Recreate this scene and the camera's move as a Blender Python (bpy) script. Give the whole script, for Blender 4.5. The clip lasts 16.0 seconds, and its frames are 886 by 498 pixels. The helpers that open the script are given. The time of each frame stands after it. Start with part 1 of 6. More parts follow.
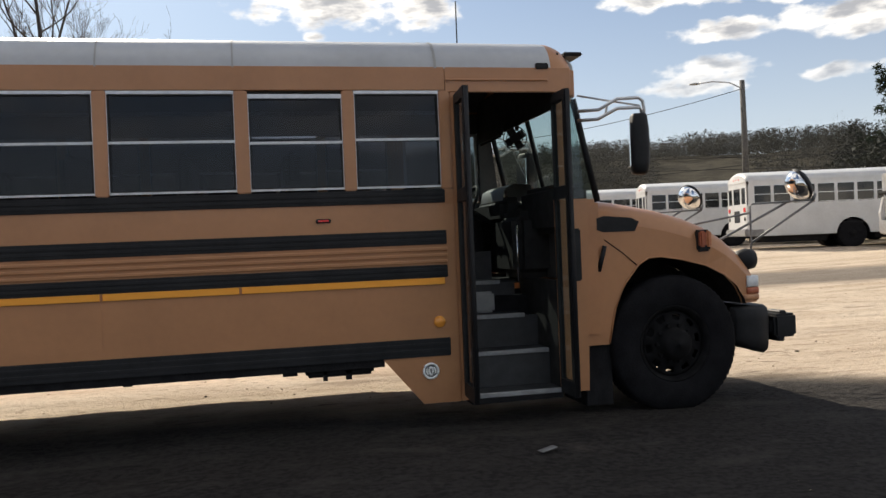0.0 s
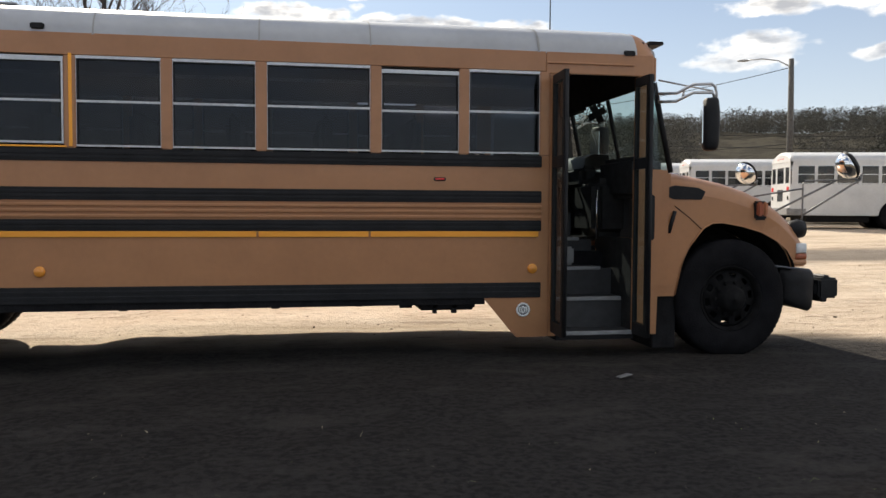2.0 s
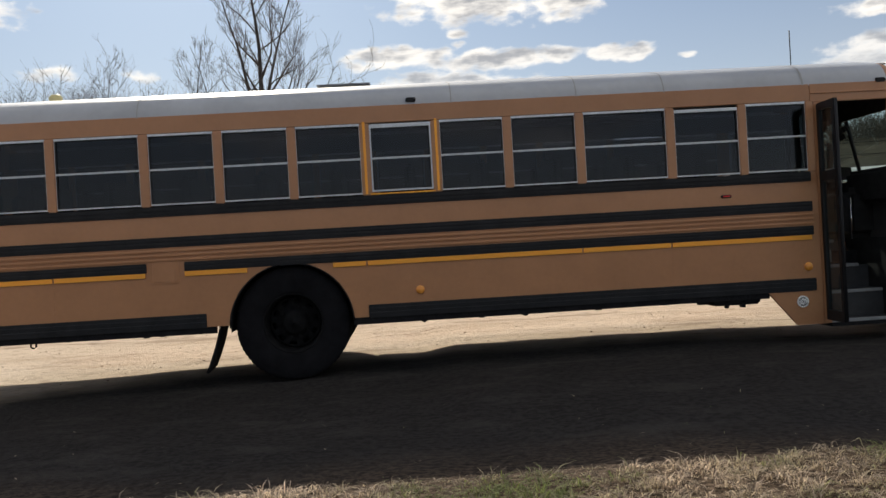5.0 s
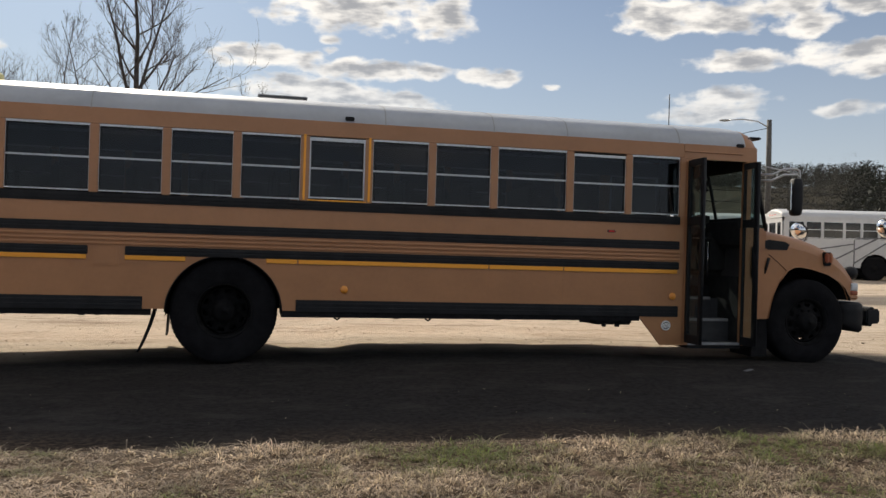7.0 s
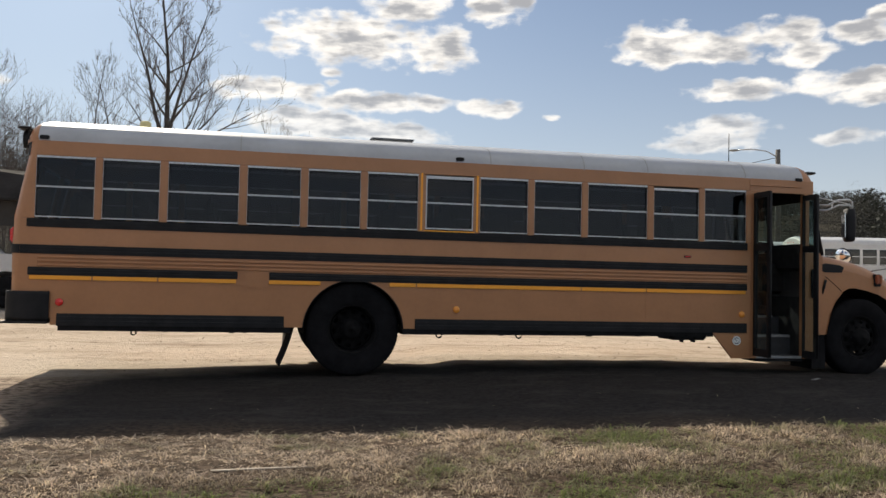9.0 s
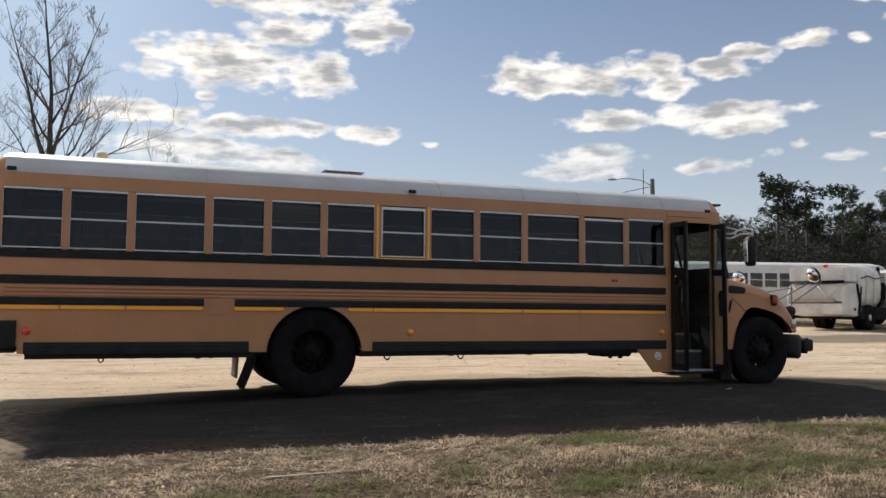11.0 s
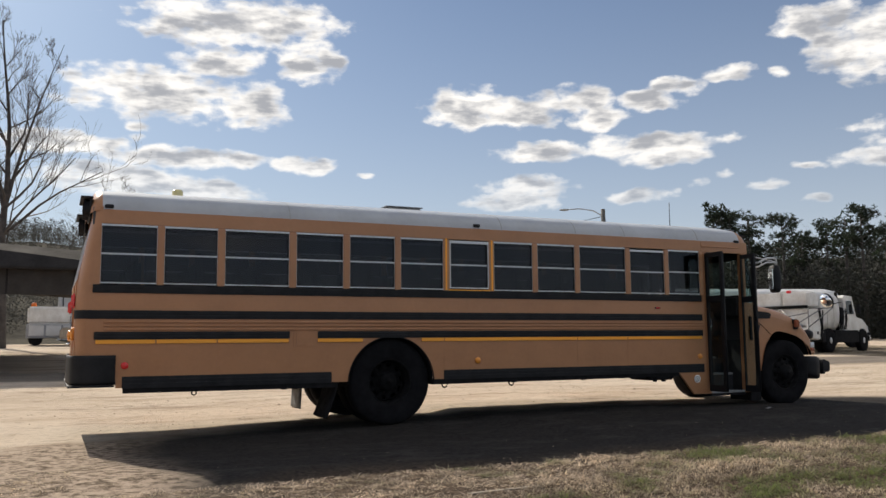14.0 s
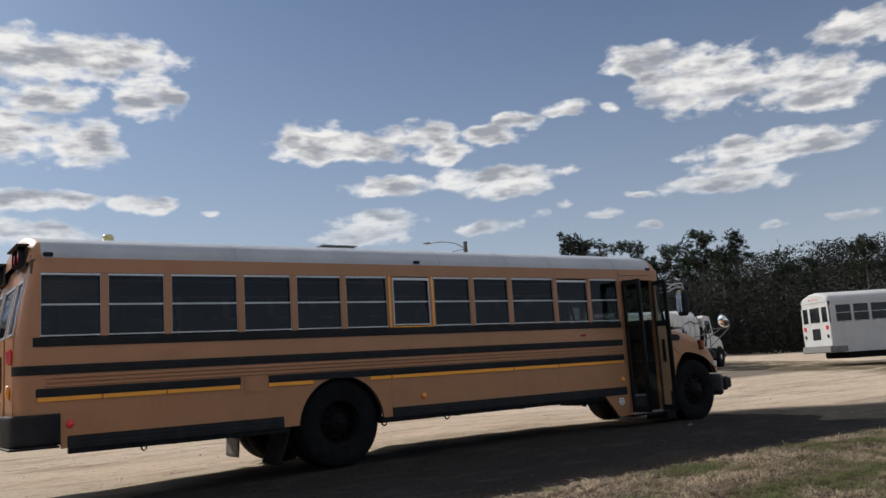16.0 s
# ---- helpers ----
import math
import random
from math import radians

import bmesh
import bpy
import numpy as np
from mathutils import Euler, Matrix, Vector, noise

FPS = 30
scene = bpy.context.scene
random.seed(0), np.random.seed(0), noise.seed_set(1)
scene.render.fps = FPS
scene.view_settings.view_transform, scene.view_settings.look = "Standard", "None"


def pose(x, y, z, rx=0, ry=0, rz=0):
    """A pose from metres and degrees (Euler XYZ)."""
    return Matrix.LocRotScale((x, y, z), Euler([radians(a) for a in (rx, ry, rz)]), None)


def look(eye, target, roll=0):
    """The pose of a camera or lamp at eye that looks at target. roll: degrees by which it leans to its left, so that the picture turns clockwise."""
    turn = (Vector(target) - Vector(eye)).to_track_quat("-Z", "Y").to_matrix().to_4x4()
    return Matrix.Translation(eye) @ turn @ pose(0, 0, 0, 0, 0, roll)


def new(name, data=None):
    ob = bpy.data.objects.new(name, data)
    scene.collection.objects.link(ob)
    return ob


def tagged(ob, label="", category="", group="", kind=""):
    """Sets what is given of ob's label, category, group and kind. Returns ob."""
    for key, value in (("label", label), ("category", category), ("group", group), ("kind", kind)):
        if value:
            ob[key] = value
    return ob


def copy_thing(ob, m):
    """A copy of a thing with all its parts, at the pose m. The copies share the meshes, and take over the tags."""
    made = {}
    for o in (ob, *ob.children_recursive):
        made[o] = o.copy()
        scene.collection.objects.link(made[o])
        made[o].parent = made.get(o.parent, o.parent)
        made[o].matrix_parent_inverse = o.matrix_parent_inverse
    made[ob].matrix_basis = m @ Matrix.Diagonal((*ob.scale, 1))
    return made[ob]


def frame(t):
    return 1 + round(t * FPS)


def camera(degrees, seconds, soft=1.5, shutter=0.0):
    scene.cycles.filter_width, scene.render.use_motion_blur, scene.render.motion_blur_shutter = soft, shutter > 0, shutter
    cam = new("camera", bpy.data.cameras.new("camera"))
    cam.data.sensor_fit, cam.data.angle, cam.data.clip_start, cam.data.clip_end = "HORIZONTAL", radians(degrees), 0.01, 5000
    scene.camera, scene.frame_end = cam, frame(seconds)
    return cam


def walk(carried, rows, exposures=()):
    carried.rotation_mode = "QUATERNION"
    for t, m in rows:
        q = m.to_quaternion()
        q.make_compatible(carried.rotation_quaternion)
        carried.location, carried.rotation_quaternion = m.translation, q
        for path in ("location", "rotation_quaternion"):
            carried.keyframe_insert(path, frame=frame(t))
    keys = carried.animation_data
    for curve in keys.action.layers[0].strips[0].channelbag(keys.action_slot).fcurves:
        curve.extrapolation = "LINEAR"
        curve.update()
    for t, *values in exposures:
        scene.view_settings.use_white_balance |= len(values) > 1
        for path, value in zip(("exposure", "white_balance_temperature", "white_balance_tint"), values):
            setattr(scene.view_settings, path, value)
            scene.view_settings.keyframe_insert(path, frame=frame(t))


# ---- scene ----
cam = camera(55.1, 16.0)
PATH = [
    (0, (4.451, -5.944, 1.318), (4.888, -3.992, 1.302), -2.3),
    (0.5, (4.275, -6.241, 1.312), (4.703, -4.287, 1.34), -2.1),
    (1, (4.179, -6.477, 1.288), (4.598, -4.521, 1.293), -1.4),
    (1.5, (4.033, -6.687, 1.278), (4.441, -4.732, 1.188), -0.3),
    (2, (3.698, -6.916, 1.253), (4.059, -4.951, 1.158), 0.3),
    (2.5, (3.33, -7.051, 1.249), (3.568, -5.065, 1.251), -1.0),
    (3, (2.992, -7.246, 1.216), (3.096, -5.251, 1.321), -1.1),
    (3.5, (2.534, -7.489, 1.19), (2.529, -5.489, 1.214), -2.7),
    (3.7, (2.385, -7.59, 1.189), (2.341, -5.591, 1.177), -3.3),
    (5.8, (1.332, -8.761, 1.197), (1.553, -6.773, 1.194), -1.7),
    (6, (1.246, -8.86, 1.199), (1.489, -6.875, 1.238), -1.1),
    (6.5, (1.088, -9.109, 1.19), (1.373, -7.131, 1.258), -0.3),
    (7, (0.873, -9.256, 1.186), (1.307, -7.304, 1.195), 1.7),
    (7.5, (0.526, -9.359, 1.128), (1.156, -7.462, 1.176), 0.0),
    (8, (0.015, -9.548, 1.11), (0.517, -7.612, 1.128), -3.9),
    (8.5, (-0.409, -9.933, 1.091), (-0.011, -7.974, 1.167), -0.0),
    (9, (-0.576, -10.183, 1.079), (-0.148, -8.231, 1.159), 1.3),
    (9.5, (-0.769, -10.398, 1.061), (-0.225, -8.476, 1.176), 1.0),
    (9.7, (-0.894, -10.45, 1.043), (-0.309, -8.541, 1.163), 0.6),
    (11.8, (-2.05, -10.657, 1.036), (-1.328, -8.798, 1.195), 1.0),
    (12, (-2.132, -10.597, 1.034), (-1.407, -8.74, 1.196), 1.1),
    (12.5, (-2.444, -10.569, 1.018), (-1.69, -8.724, 1.189), 0.1),
    (13, (-2.796, -10.505, 1.036), (-1.993, -8.685, 1.241), -0.3),
    (13.5, (-3.105, -10.422, 1.034), (-2.273, -8.618, 1.261), -0.7),
    (14, (-3.494, -10.472, 1.012), (-2.662, -8.666, 1.229), -0.5),
    (14.5, (-3.784, -10.387, 1.025), (-2.954, -8.588, 1.298), 0.0),
    (15, (-4.024, -10.211, 1.056), (-3.133, -8.453, 1.394), -1.0),
    (15.5, (-4.356, -10.102, 1.052), (-3.311, -8.429, 1.381), -3.2),
    (16, (-4.634, -9.96, 1.069), (-3.501, -8.337, 1.354), -3.7),
]
EXPOSURES = [(0, 0.34, 7000, 10), (1, 0.16, 7000, 10), (1.5, 0.28, 7000, 10), (2.5, 0.6, 7000, 10), (3, 0.2, 7000, 10), (3.5, 0.0, 7000, 10), (6, 0.16, 7000, 10), (7, 0.0, 7000, 10), (8, 0.22, 7000, 10), (9, 0.12, 7000, 10), (12, 0.1, 6900, 10), (14, 0.08, 6800, 10), (15, -0.12, 6700, 10), (16, -0.25, 6500, 10)]
walk(cam, [(t, look(eye, target, roll)) for t, eye, target, roll in PATH], EXPOSURES)

# ---- world, sun, exposure ----
SUN_AZ, SUN_EL = -13.0, 34.5          # degrees from +y towards +x, degrees over the horizon


def build_world():
    world = bpy.data.worlds.new("sky")
    scene.world = world
    world.use_nodes = True
    nt = world.node_tree
    nt.nodes.clear()
    N = nt.nodes.new
    L = nt.links.new

    def m(op, a, b=None, c=None, clamp=False):
        n = N("ShaderNodeMath")
        n.operation, n.use_clamp = op, clamp
        for i, v in enumerate((a, b, c)):
            if v is None:
                continue
            if isinstance(v, (int, float)):
                n.inputs[i].default_value = v
            else:
                L(v, n.inputs[i])
        return n.outputs[0]

    def vm(op, a, b):
        n = N("ShaderNodeVectorMath")
        n.operation = op
        for i, v in enumerate((a, b)):
            if isinstance(v, tuple):
                n.inputs[i].default_value = v
            else:
                L(v, n.inputs[i])
        return n

    sky = N("ShaderNodeTexSky")
    sky.sky_type, sky.sun_disc = "NISHITA", False
    sky.sun_elevation, sky.sun_rotation = radians(SUN_EL), radians(SUN_AZ)
    sky.air_density, sky.dust_density, sky.ozone_density = 1.0, 0.85, 2.2
    co = N("ShaderNodeTexCoord")
    sep = N("ShaderNodeSeparateXYZ")
    L(vm("NORMALIZE", co.outputs["Generated"], (0, 0, 0)).outputs[0], sep.inputs[0])
    az = m("MULTIPLY", m("ARCTAN2", sep.outputs[0], sep.outputs[1]), 57.2958)
    el = m("MULTIPLY", m("ARCSINE", sep.outputs[2]), 57.2958)
    comb = N("ShaderNodeCombineXYZ")
    L(az, comb.inputs[0])
    L(el, comb.inputs[1])
    pos = comb.outputs[0]
    left_bank = [(10.0, 20.6, 6.9, 1.8), (14.0, 20.9, 4.6, 1.4), (15.6, 18.4, 2.8, 1.5), (9.6, 18.2, 3.4, 1.2), (5.6, 16.0, 6.6, 1.9),
                 (11.8, 15.5, 3.2, 1.7), (0.8, 12.4, 5.0, .9), (7.6, 12.0, 5.6, .9),
                 (3.9, 10.4, 6.6, 1.3), (15.4, 11.7, 2.5, .7), (9.4, 9.9, 3.6, .8)]
    middle = [(26.6, 15.6, 3.2, 1.7), (30.3, 15.2, 3.8, 1.3), (34.4, 15.9, 2.0, 1.2), (35.3, 14.7, 2.2, .9), (38.8, 15.5, 2.6, .8),
              (40.7, 16.3, 2.0, .7), (44.1, 16.8, 1.8, .6), (38.7, 12.8, 5.8, .9), (39.6, 12.0, 3.6, .9),
              (31.9, 12.6, 4.2, .7), (30.8, 10.2, 3.2, 1.0), (29.4, 9.3, 3.4, .7), (37.9, 9.4, 2.4, .6)]
    puffs = [(47.0, 16.5, .9, .5), (4.7, 13.8, 1.3, .5), (4.7, 13.0, .8, .4), (42.0, 10.0, 1.1, .5), (43.6, 10.6, .9, .5), (46.0, 9.7, 1.7, .45), (48.2, 10.6, 1.3, .35), (48.8, 8.6, 1.4, .45),
             (19.5, 11.1, .9, .3), (56.3, 7.9, 1.2, .4), (61.2, 7.9, 2.0, .5),
             (-24.6, 15.0, 2.8, 1.4), (-21.6, 11.7, 2.4, .7), (-15.9, 11.7, 1.8, .6), (-7.0, 8.8, 5.0, 1.0)]
    right_bank = [(49.4, 19.4, 3.0, 1.1), (53.2, 17.5, 5.2, 2.3), (60.0, 16.1, 4.2, 2.0), (62.7, 18.9, 3.2, 1.3), (57.0, 12.7, 6.2, 1.0),
                  (54.4, 12.0, 3.2, .7), (54.1, 10.9, 4.7, .9)]
    clouds = [(*c, 0.0) for c in left_bank + middle + right_bank] + [(*c, 0.42) for c in puffs]

    def noise_at(p, scale, detail, rough, stretch):
        n = N("ShaderNodeTexNoise")
        n.inputs["Scale"].default_value, n.inputs["Detail"].default_value, n.inputs["Roughness"].default_value = scale, detail, rough
        L(vm("MULTIPLY", p, stretch).outputs[0], n.inputs["Vector"])
        return n.outputs[0]
    # the outlines of the clouds in view, with billowing edges
    wob = N("ShaderNodeTexNoise")
    wob.inputs["Scale"].default_value, wob.inputs["Detail"].default_value = 0.35, 3
    L(pos, wob.inputs["Vector"])
    warp = vm("ADD", pos, vm("MULTIPLY", vm("SUBTRACT", wob.outputs["Color"], (0.5, 0.5, 0.5)).outputs[0], (2.2, 0.9, 0)).outputs[0]).outputs[0]
    dens = None
    for a, e, wa, we, faint in clouds:
        d = vm("DIVIDE", vm("SUBTRACT", warp, (a, e, 0)).outputs[0], (wa, we, 1))
        v = m("SUBTRACT", 1.0 - faint, vm("DOT_PRODUCT", d.outputs[0], d.outputs[0]).outputs["Value"])
        dens = v if dens is None else m("MAXIMUM", dens, v)
    dens = m("MAXIMUM", dens, -2.0)
    billow = noise_at(pos, 0.80, 4.5, 0.50, (0.72, 1.30, 1.0))
    body = m("ADD", dens, m("MULTIPLY", m("SUBTRACT", billow, 0.50), 2.7))
    # scattered clouds added over the unseen sky, to lighten the bus's shaded side
    sepz = m("ADD", m("MAXIMUM", sep.outputs[2], 0.0), 0.22)
    flat = N("ShaderNodeCombineXYZ")
    L(m("DIVIDE", sep.outputs[0], sepz), flat.inputs[0])
    L(m("DIVIDE", sep.outputs[1], sepz), flat.inputs[1])
    field = noise_at(flat.outputs[0], 1.5, 7, 0.58, (1.0, 1.0, 1.0))

    def ramp(v, lo, hi, to_lo=0.0, to_hi=1.0):
        n = N("ShaderNodeMapRange")
        n.interpolation_type = "SMOOTHSTEP"
        L(v, n.inputs[0])
        n.inputs[1].default_value, n.inputs[2].default_value = lo, hi
        n.inputs[3].default_value, n.inputs[4].default_value = to_lo, to_hi
        return n.outputs[0]
    beyond = m("MAXIMUM", ramp(m("ABSOLUTE", m("SUBTRACT", az, 19.0)), 50.0, 64.0), ramp(el, 25.0, 31.0))
    beyond = m("MULTIPLY", beyond, ramp(el, 1.0, 8.0))
    body = m("MAXIMUM", body, m("SUBTRACT", m("MULTIPLY", m("MULTIPLY", m("SUBTRACT", field, 0.46), 7.0), beyond), m("MULTIPLY", m("SUBTRACT", 1.0, beyond), 2.0)))
    cover = ramp(body, -0.02, 0.80)
    # thick parts turn grey: flat streaks within the bright fringes
    streak = noise_at(vm("ADD", pos, (3.0, 0.35, 0)).outputs[0], 0.55, 4, 0.5, (0.50, 1.8, 1.0))
    thick = ramp(m("ADD", m("MULTIPLY", body, 0.62), m("MULTIPLY", m("SUBTRACT", streak, 0.5), 3.0)), 0.08, 1.05)
    tone = N("ShaderNodeMix")
    tone.data_type = "RGBA"
    L(thick, tone.inputs[0])
    tone.inputs[6].default_value = (CLOUD_LIT * 1.0, CLOUD_LIT * 0.985, CLOUD_LIT * 0.965, 1)
    tone.inputs[7].default_value = (CLOUD_CORE * 0.94, CLOUD_CORE * 0.98, CLOUD_CORE * 1.08, 1)
    skyc = N("ShaderNodeMix")
    skyc.data_type, skyc.blend_type = "RGBA", "MULTIPLY"
    skyc.inputs[0].default_value = 1.0
    L(sky.outputs[0], skyc.inputs[6])
    skyc.inputs[7].default_value = SKY_TINT
    # pale haze that thins out upwards from the horizon
    haze = N("ShaderNodeMix")
    haze.data_type = "RGBA"
    L(m("MULTIPLY", m("EXPONENT", m("DIVIDE", m("MAXIMUM", el, 0.0), -12.0)), 0.90), haze.inputs[0])
    L(skyc.outputs[2], haze.inputs[6])
    haze.inputs[7].default_value = (9.0, 9.7, 10.6, 1)
    mix = N("ShaderNodeMix")
    mix.data_type = "RGBA"
    L(m("MULTIPLY", cover, ramp(el, 7.0, 14.0, 0.55, 0.96)), mix.inputs[0])
    L(haze.outputs[2], mix.inputs[6])
    L(tone.outputs[2], mix.inputs[7])
    bg = N("ShaderNodeBackground")
    bg.inputs[1].default_value = SKY_STRENGTH
    L(mix.outputs[2], bg.inputs[0])
    out = N("ShaderNodeOutputWorld")
    L(bg.outputs[0], out.inputs[0])


CLOUD_LIT, CLOUD_CORE, SKY_STRENGTH, SKY_TINT = 14.2, 5.6, 0.075, (0.58, 0.755, 0.95, 1)
build_world()
sun_data = bpy.data.lights.new("sun", "SUN")
sun_data.energy, sun_data.angle, sun_data.color = 5.0, radians(0.55), (1.0, 0.93, 0.82)
sun = new("sun", sun_data)
a_, e_ = radians(SUN_AZ), radians(SUN_EL)
sun.matrix_world = look((math.sin(a_) * math.cos(e_) * 50, math.cos(a_) * math.cos(e_) * 50, math.sin(e_) * 50), (0, 0, 0))


# ---- materials ----
def material(name, col, rough=0.6, metal=0.0, vary=0.12, scale=6.0, bump=0.0, bscale=40.0, col2=None, coat=0.0, spec=0.5, emit=None, random_island=0.0, random_object=0.0):
    """Principled surface with colour variation at two scales and fine relief."""
    mt = bpy.data.materials.new(name)
    mt.use_nodes = True
    nt = mt.node_tree
    b = nt.nodes["Principled BSDF"]
    N, L = nt.nodes.new, nt.links.new
    co = N("ShaderNodeTexCoord")
    n1, n2 = N("ShaderNodeTexNoise"), N("ShaderNodeTexNoise")
    n1.inputs["Scale"].default_value, n1.inputs["Detail"].default_value = scale, 5
    n2.inputs["Scale"].default_value, n2.inputs["Detail"].default_value = scale * 9, 4
    L(co.outputs["Object"], n1.inputs["Vector"])
    L(co.outputs["Object"], n2.inputs["Vector"])
    add = N("ShaderNodeMath")
    add.operation = "MULTIPLY_ADD"
    add.inputs[1].default_value = 0.4
    L(n2.outputs[0], add.inputs[0])
    L(n1.outputs[0], add.inputs[2])
    mp = N("ShaderNodeMapRange")
    mp.inputs[1].default_value, mp.inputs[2].default_value = 0.5, 0.95
    L(add.outputs[0], mp.inputs[0])
    mx = N("ShaderNodeMix")
    mx.data_type = "RGBA"
    L(mp.outputs[0], mx.inputs[0])
    c2 = col2 or tuple(c * (1 - 2 * vary) for c in col)
    mx.inputs[6].default_value = (*[min(1, c * (1 + vary * 0.5)) for c in col], 1)
    mx.inputs[7].default_value = (*c2, 1)
    last = mx.outputs[2]
    for amount, node, sock in ((random_island, "ShaderNodeNewGeometry", "Random Per Island"), (random_object, "ShaderNodeObjectInfo", "Random")):
        if amount:
            g = N(node)
            rr = N("ShaderNodeMapRange")
            L(g.outputs[sock], rr.inputs[0])
            rr.inputs[3].default_value, rr.inputs[4].default_value = 1 - amount, 1 + amount
            hs = N("ShaderNodeHueSaturation")
            L(rr.outputs[0], hs.inputs["Value"])
            L(last, hs.inputs["Color"])
            last = hs.outputs[0]
    L(last, b.inputs["Base Color"])
    rg = N("ShaderNodeMapRange")
    L(n1.outputs[0], rg.inputs[0])
    rg.inputs[3].default_value, rg.inputs[4].default_value = max(0.02, rough - 0.12), min(1, rough + 0.12)
    L(rg.outputs[0], b.inputs["Roughness"])
    b.inputs["Metallic"].default_value = metal
    b.inputs["Specular IOR Level"].default_value = spec
    if coat:
        b.inputs["Coat Weight"].default_value = coat
        b.inputs["Coat Roughness"].default_value = 0.12
    if emit:
        b.inputs["Emission Color"].default_value = (*col, 1)
        b.inputs["Emission Strength"].default_value = emit
    if bump:
        bp = N("ShaderNodeBump")
        bp.inputs["Strength"].default_value, bp.inputs["Distance"].default_value = bump, 0.02
        n3 = N("ShaderNodeTexNoise")
        n3.inputs["Scale"].default_value, n3.inputs["Detail"].default_value = bscale, 6
        L(co.outputs["Object"], n3.inputs["Vector"])
        L(n3.outputs[0], bp.inputs["Height"])
        L(bp.outputs[0], b.inputs["Normal"])
    return mt


def glass_material(name, tint, gloss=0.04):
    """Thin window glass: tinted see-through with a clear reflection that grows at grazing angles."""
    mt = bpy.data.materials.new(name)
    mt.use_nodes = True
    nt = mt.node_tree
    nt.nodes.clear()
    N, L = nt.nodes.new, nt.links.new
    tr, gl, mx, lw, out = (N(k) for k in ("ShaderNodeBsdfTransparent", "ShaderNodeBsdfGlossy", "ShaderNodeMixShader", "ShaderNodeLayerWeight", "ShaderNodeOutputMaterial"))
    tr.inputs[0].default_value = (*tint, 1)
    gl.inputs[0].default_value, gl.inputs["Roughness"].default_value = (0.74, 0.76, 0.83, 1), gloss
    lw.inputs[0].default_value = 0.5
    pw, ad = N("ShaderNodeMath"), N("ShaderNodeMath")
    pw.operation, pw.inputs[1].default_value = "POWER", 5.0
    ad.operation, ad.inputs[1].default_value, ad.inputs[2].default_value = "MULTIPLY_ADD", 0.9, 0.03
    L(lw.outputs["Facing"], pw.inputs[0])
    L(pw.outputs[0], ad.inputs[0])
    L(ad.outputs[0], mx.inputs[0])
    L(tr.outputs[0], mx.inputs[1])
    L(gl.outputs[0], mx.inputs[2])
    L(mx.outputs[0], out.inputs[0])
    return mt


M = {}
M["yellow"] = material("faded school bus paint", (0.49, 0.230, 0.106), 0.42, vary=0.08, scale=2.2, col2=(0.43, 0.200, 0.091), coat=0.25)
M["yellow2"] = material("bright yellow reflective tape", (1.0, 0.445, 0.08), 0.42, metal=0.9, vary=0.0, scale=9)
M["black"] = material("black rubber trim", (0.022, 0.023, 0.026), 0.6, vary=0.2, scale=5, spec=0.25)
M["black_gloss"] = material("black painted steel", (0.018, 0.018, 0.020), 0.55, vary=0.2, scale=5, spec=0.25)
M["under"] = material("oily chassis steel", (0.022, 0.022, 0.024), 0.95, vary=0.2, scale=9, bump=0.3, spec=0.1)
M["tyre"] = material("tyre rubber", (0.014, 0.014, 0.016), 0.95, vary=0.2, scale=8, bump=0.25, bscale=60, spec=0.08)
M["rim"] = material("dusty black wheel steel", (0.012, 0.012, 0.013), 0.85, vary=0.3, scale=12, spec=0.15)
M["white"] = material("weathered white roof paint", (0.50, 0.52, 0.55), 0.42, vary=0.08, scale=1.6, coat=0.2)
M["whitebus"] = material("white bus paint", (0.60, 0.605, 0.61), 0.45, vary=0.07, scale=1.3, coat=0.15)
M["alu"] = material("brushed aluminium", (0.62, 0.63, 0.65), 0.38, metal=0.75, vary=0.08, scale=20)
M["chrome"] = material("polished steel", (0.75, 0.76, 0.78), 0.12, metal=1.0, vary=0.03, scale=8)
M["armsteel"] = material("dull grey tube steel", (0.20, 0.20, 0.205), 0.5, metal=0.35, vary=0.2, scale=14)
M["mirror"] = material("mirror glass", (0.92, 0.93, 0.94), 0.03, metal=1.0, vary=0.0, scale=4)
M["amber"] = material("amber lens", (1.0, 0.38, 0.06), 0.3, vary=0.03, scale=30, coat=0.5)
M["red"] = material("red lens", (0.85, 0.04, 0.04), 0.25, vary=0.1, scale=30, coat=0.5)
M["clear"] = material("headlamp lens", (0.70, 0.72, 0.74), 0.12, vary=0.05, scale=30, coat=0.6)
M["badge"] = material("white badge enamel", (0.97, 0.97, 0.96), 0.4, vary=0.02, scale=30)
M["seat"] = material("dark brown vinyl", (0.045, 0.035, 0.032), 0.6, vary=0.2, scale=8, bump=0.15)
M["cabin"] = material("grey cabin lining", (0.085, 0.087, 0.092), 0.7, vary=0.15, scale=4)
M["floorm"] = material("ribbed black floor rubber", (0.03, 0.03, 0.03), 0.75, vary=0.2, scale=10)
M["riser"] = material("grey step plate", (0.05, 0.052, 0.056), 0.6, vary=0.15, scale=10)
M["nosing"] = material("pale step nosing", (0.36, 0.37, 0.38), 0.5, vary=0.15, scale=20)
M["panel"] = material("pale grey plastic", (0.38, 0.38, 0.37), 0.5, vary=0.08, scale=12)
M["glass"] = glass_material("dark tinted window glass", (0.36, 0.36, 0.385))
M["windscreen"] = glass_material("green-tinted windscreen glass", (0.50, 0.60, 0.57))
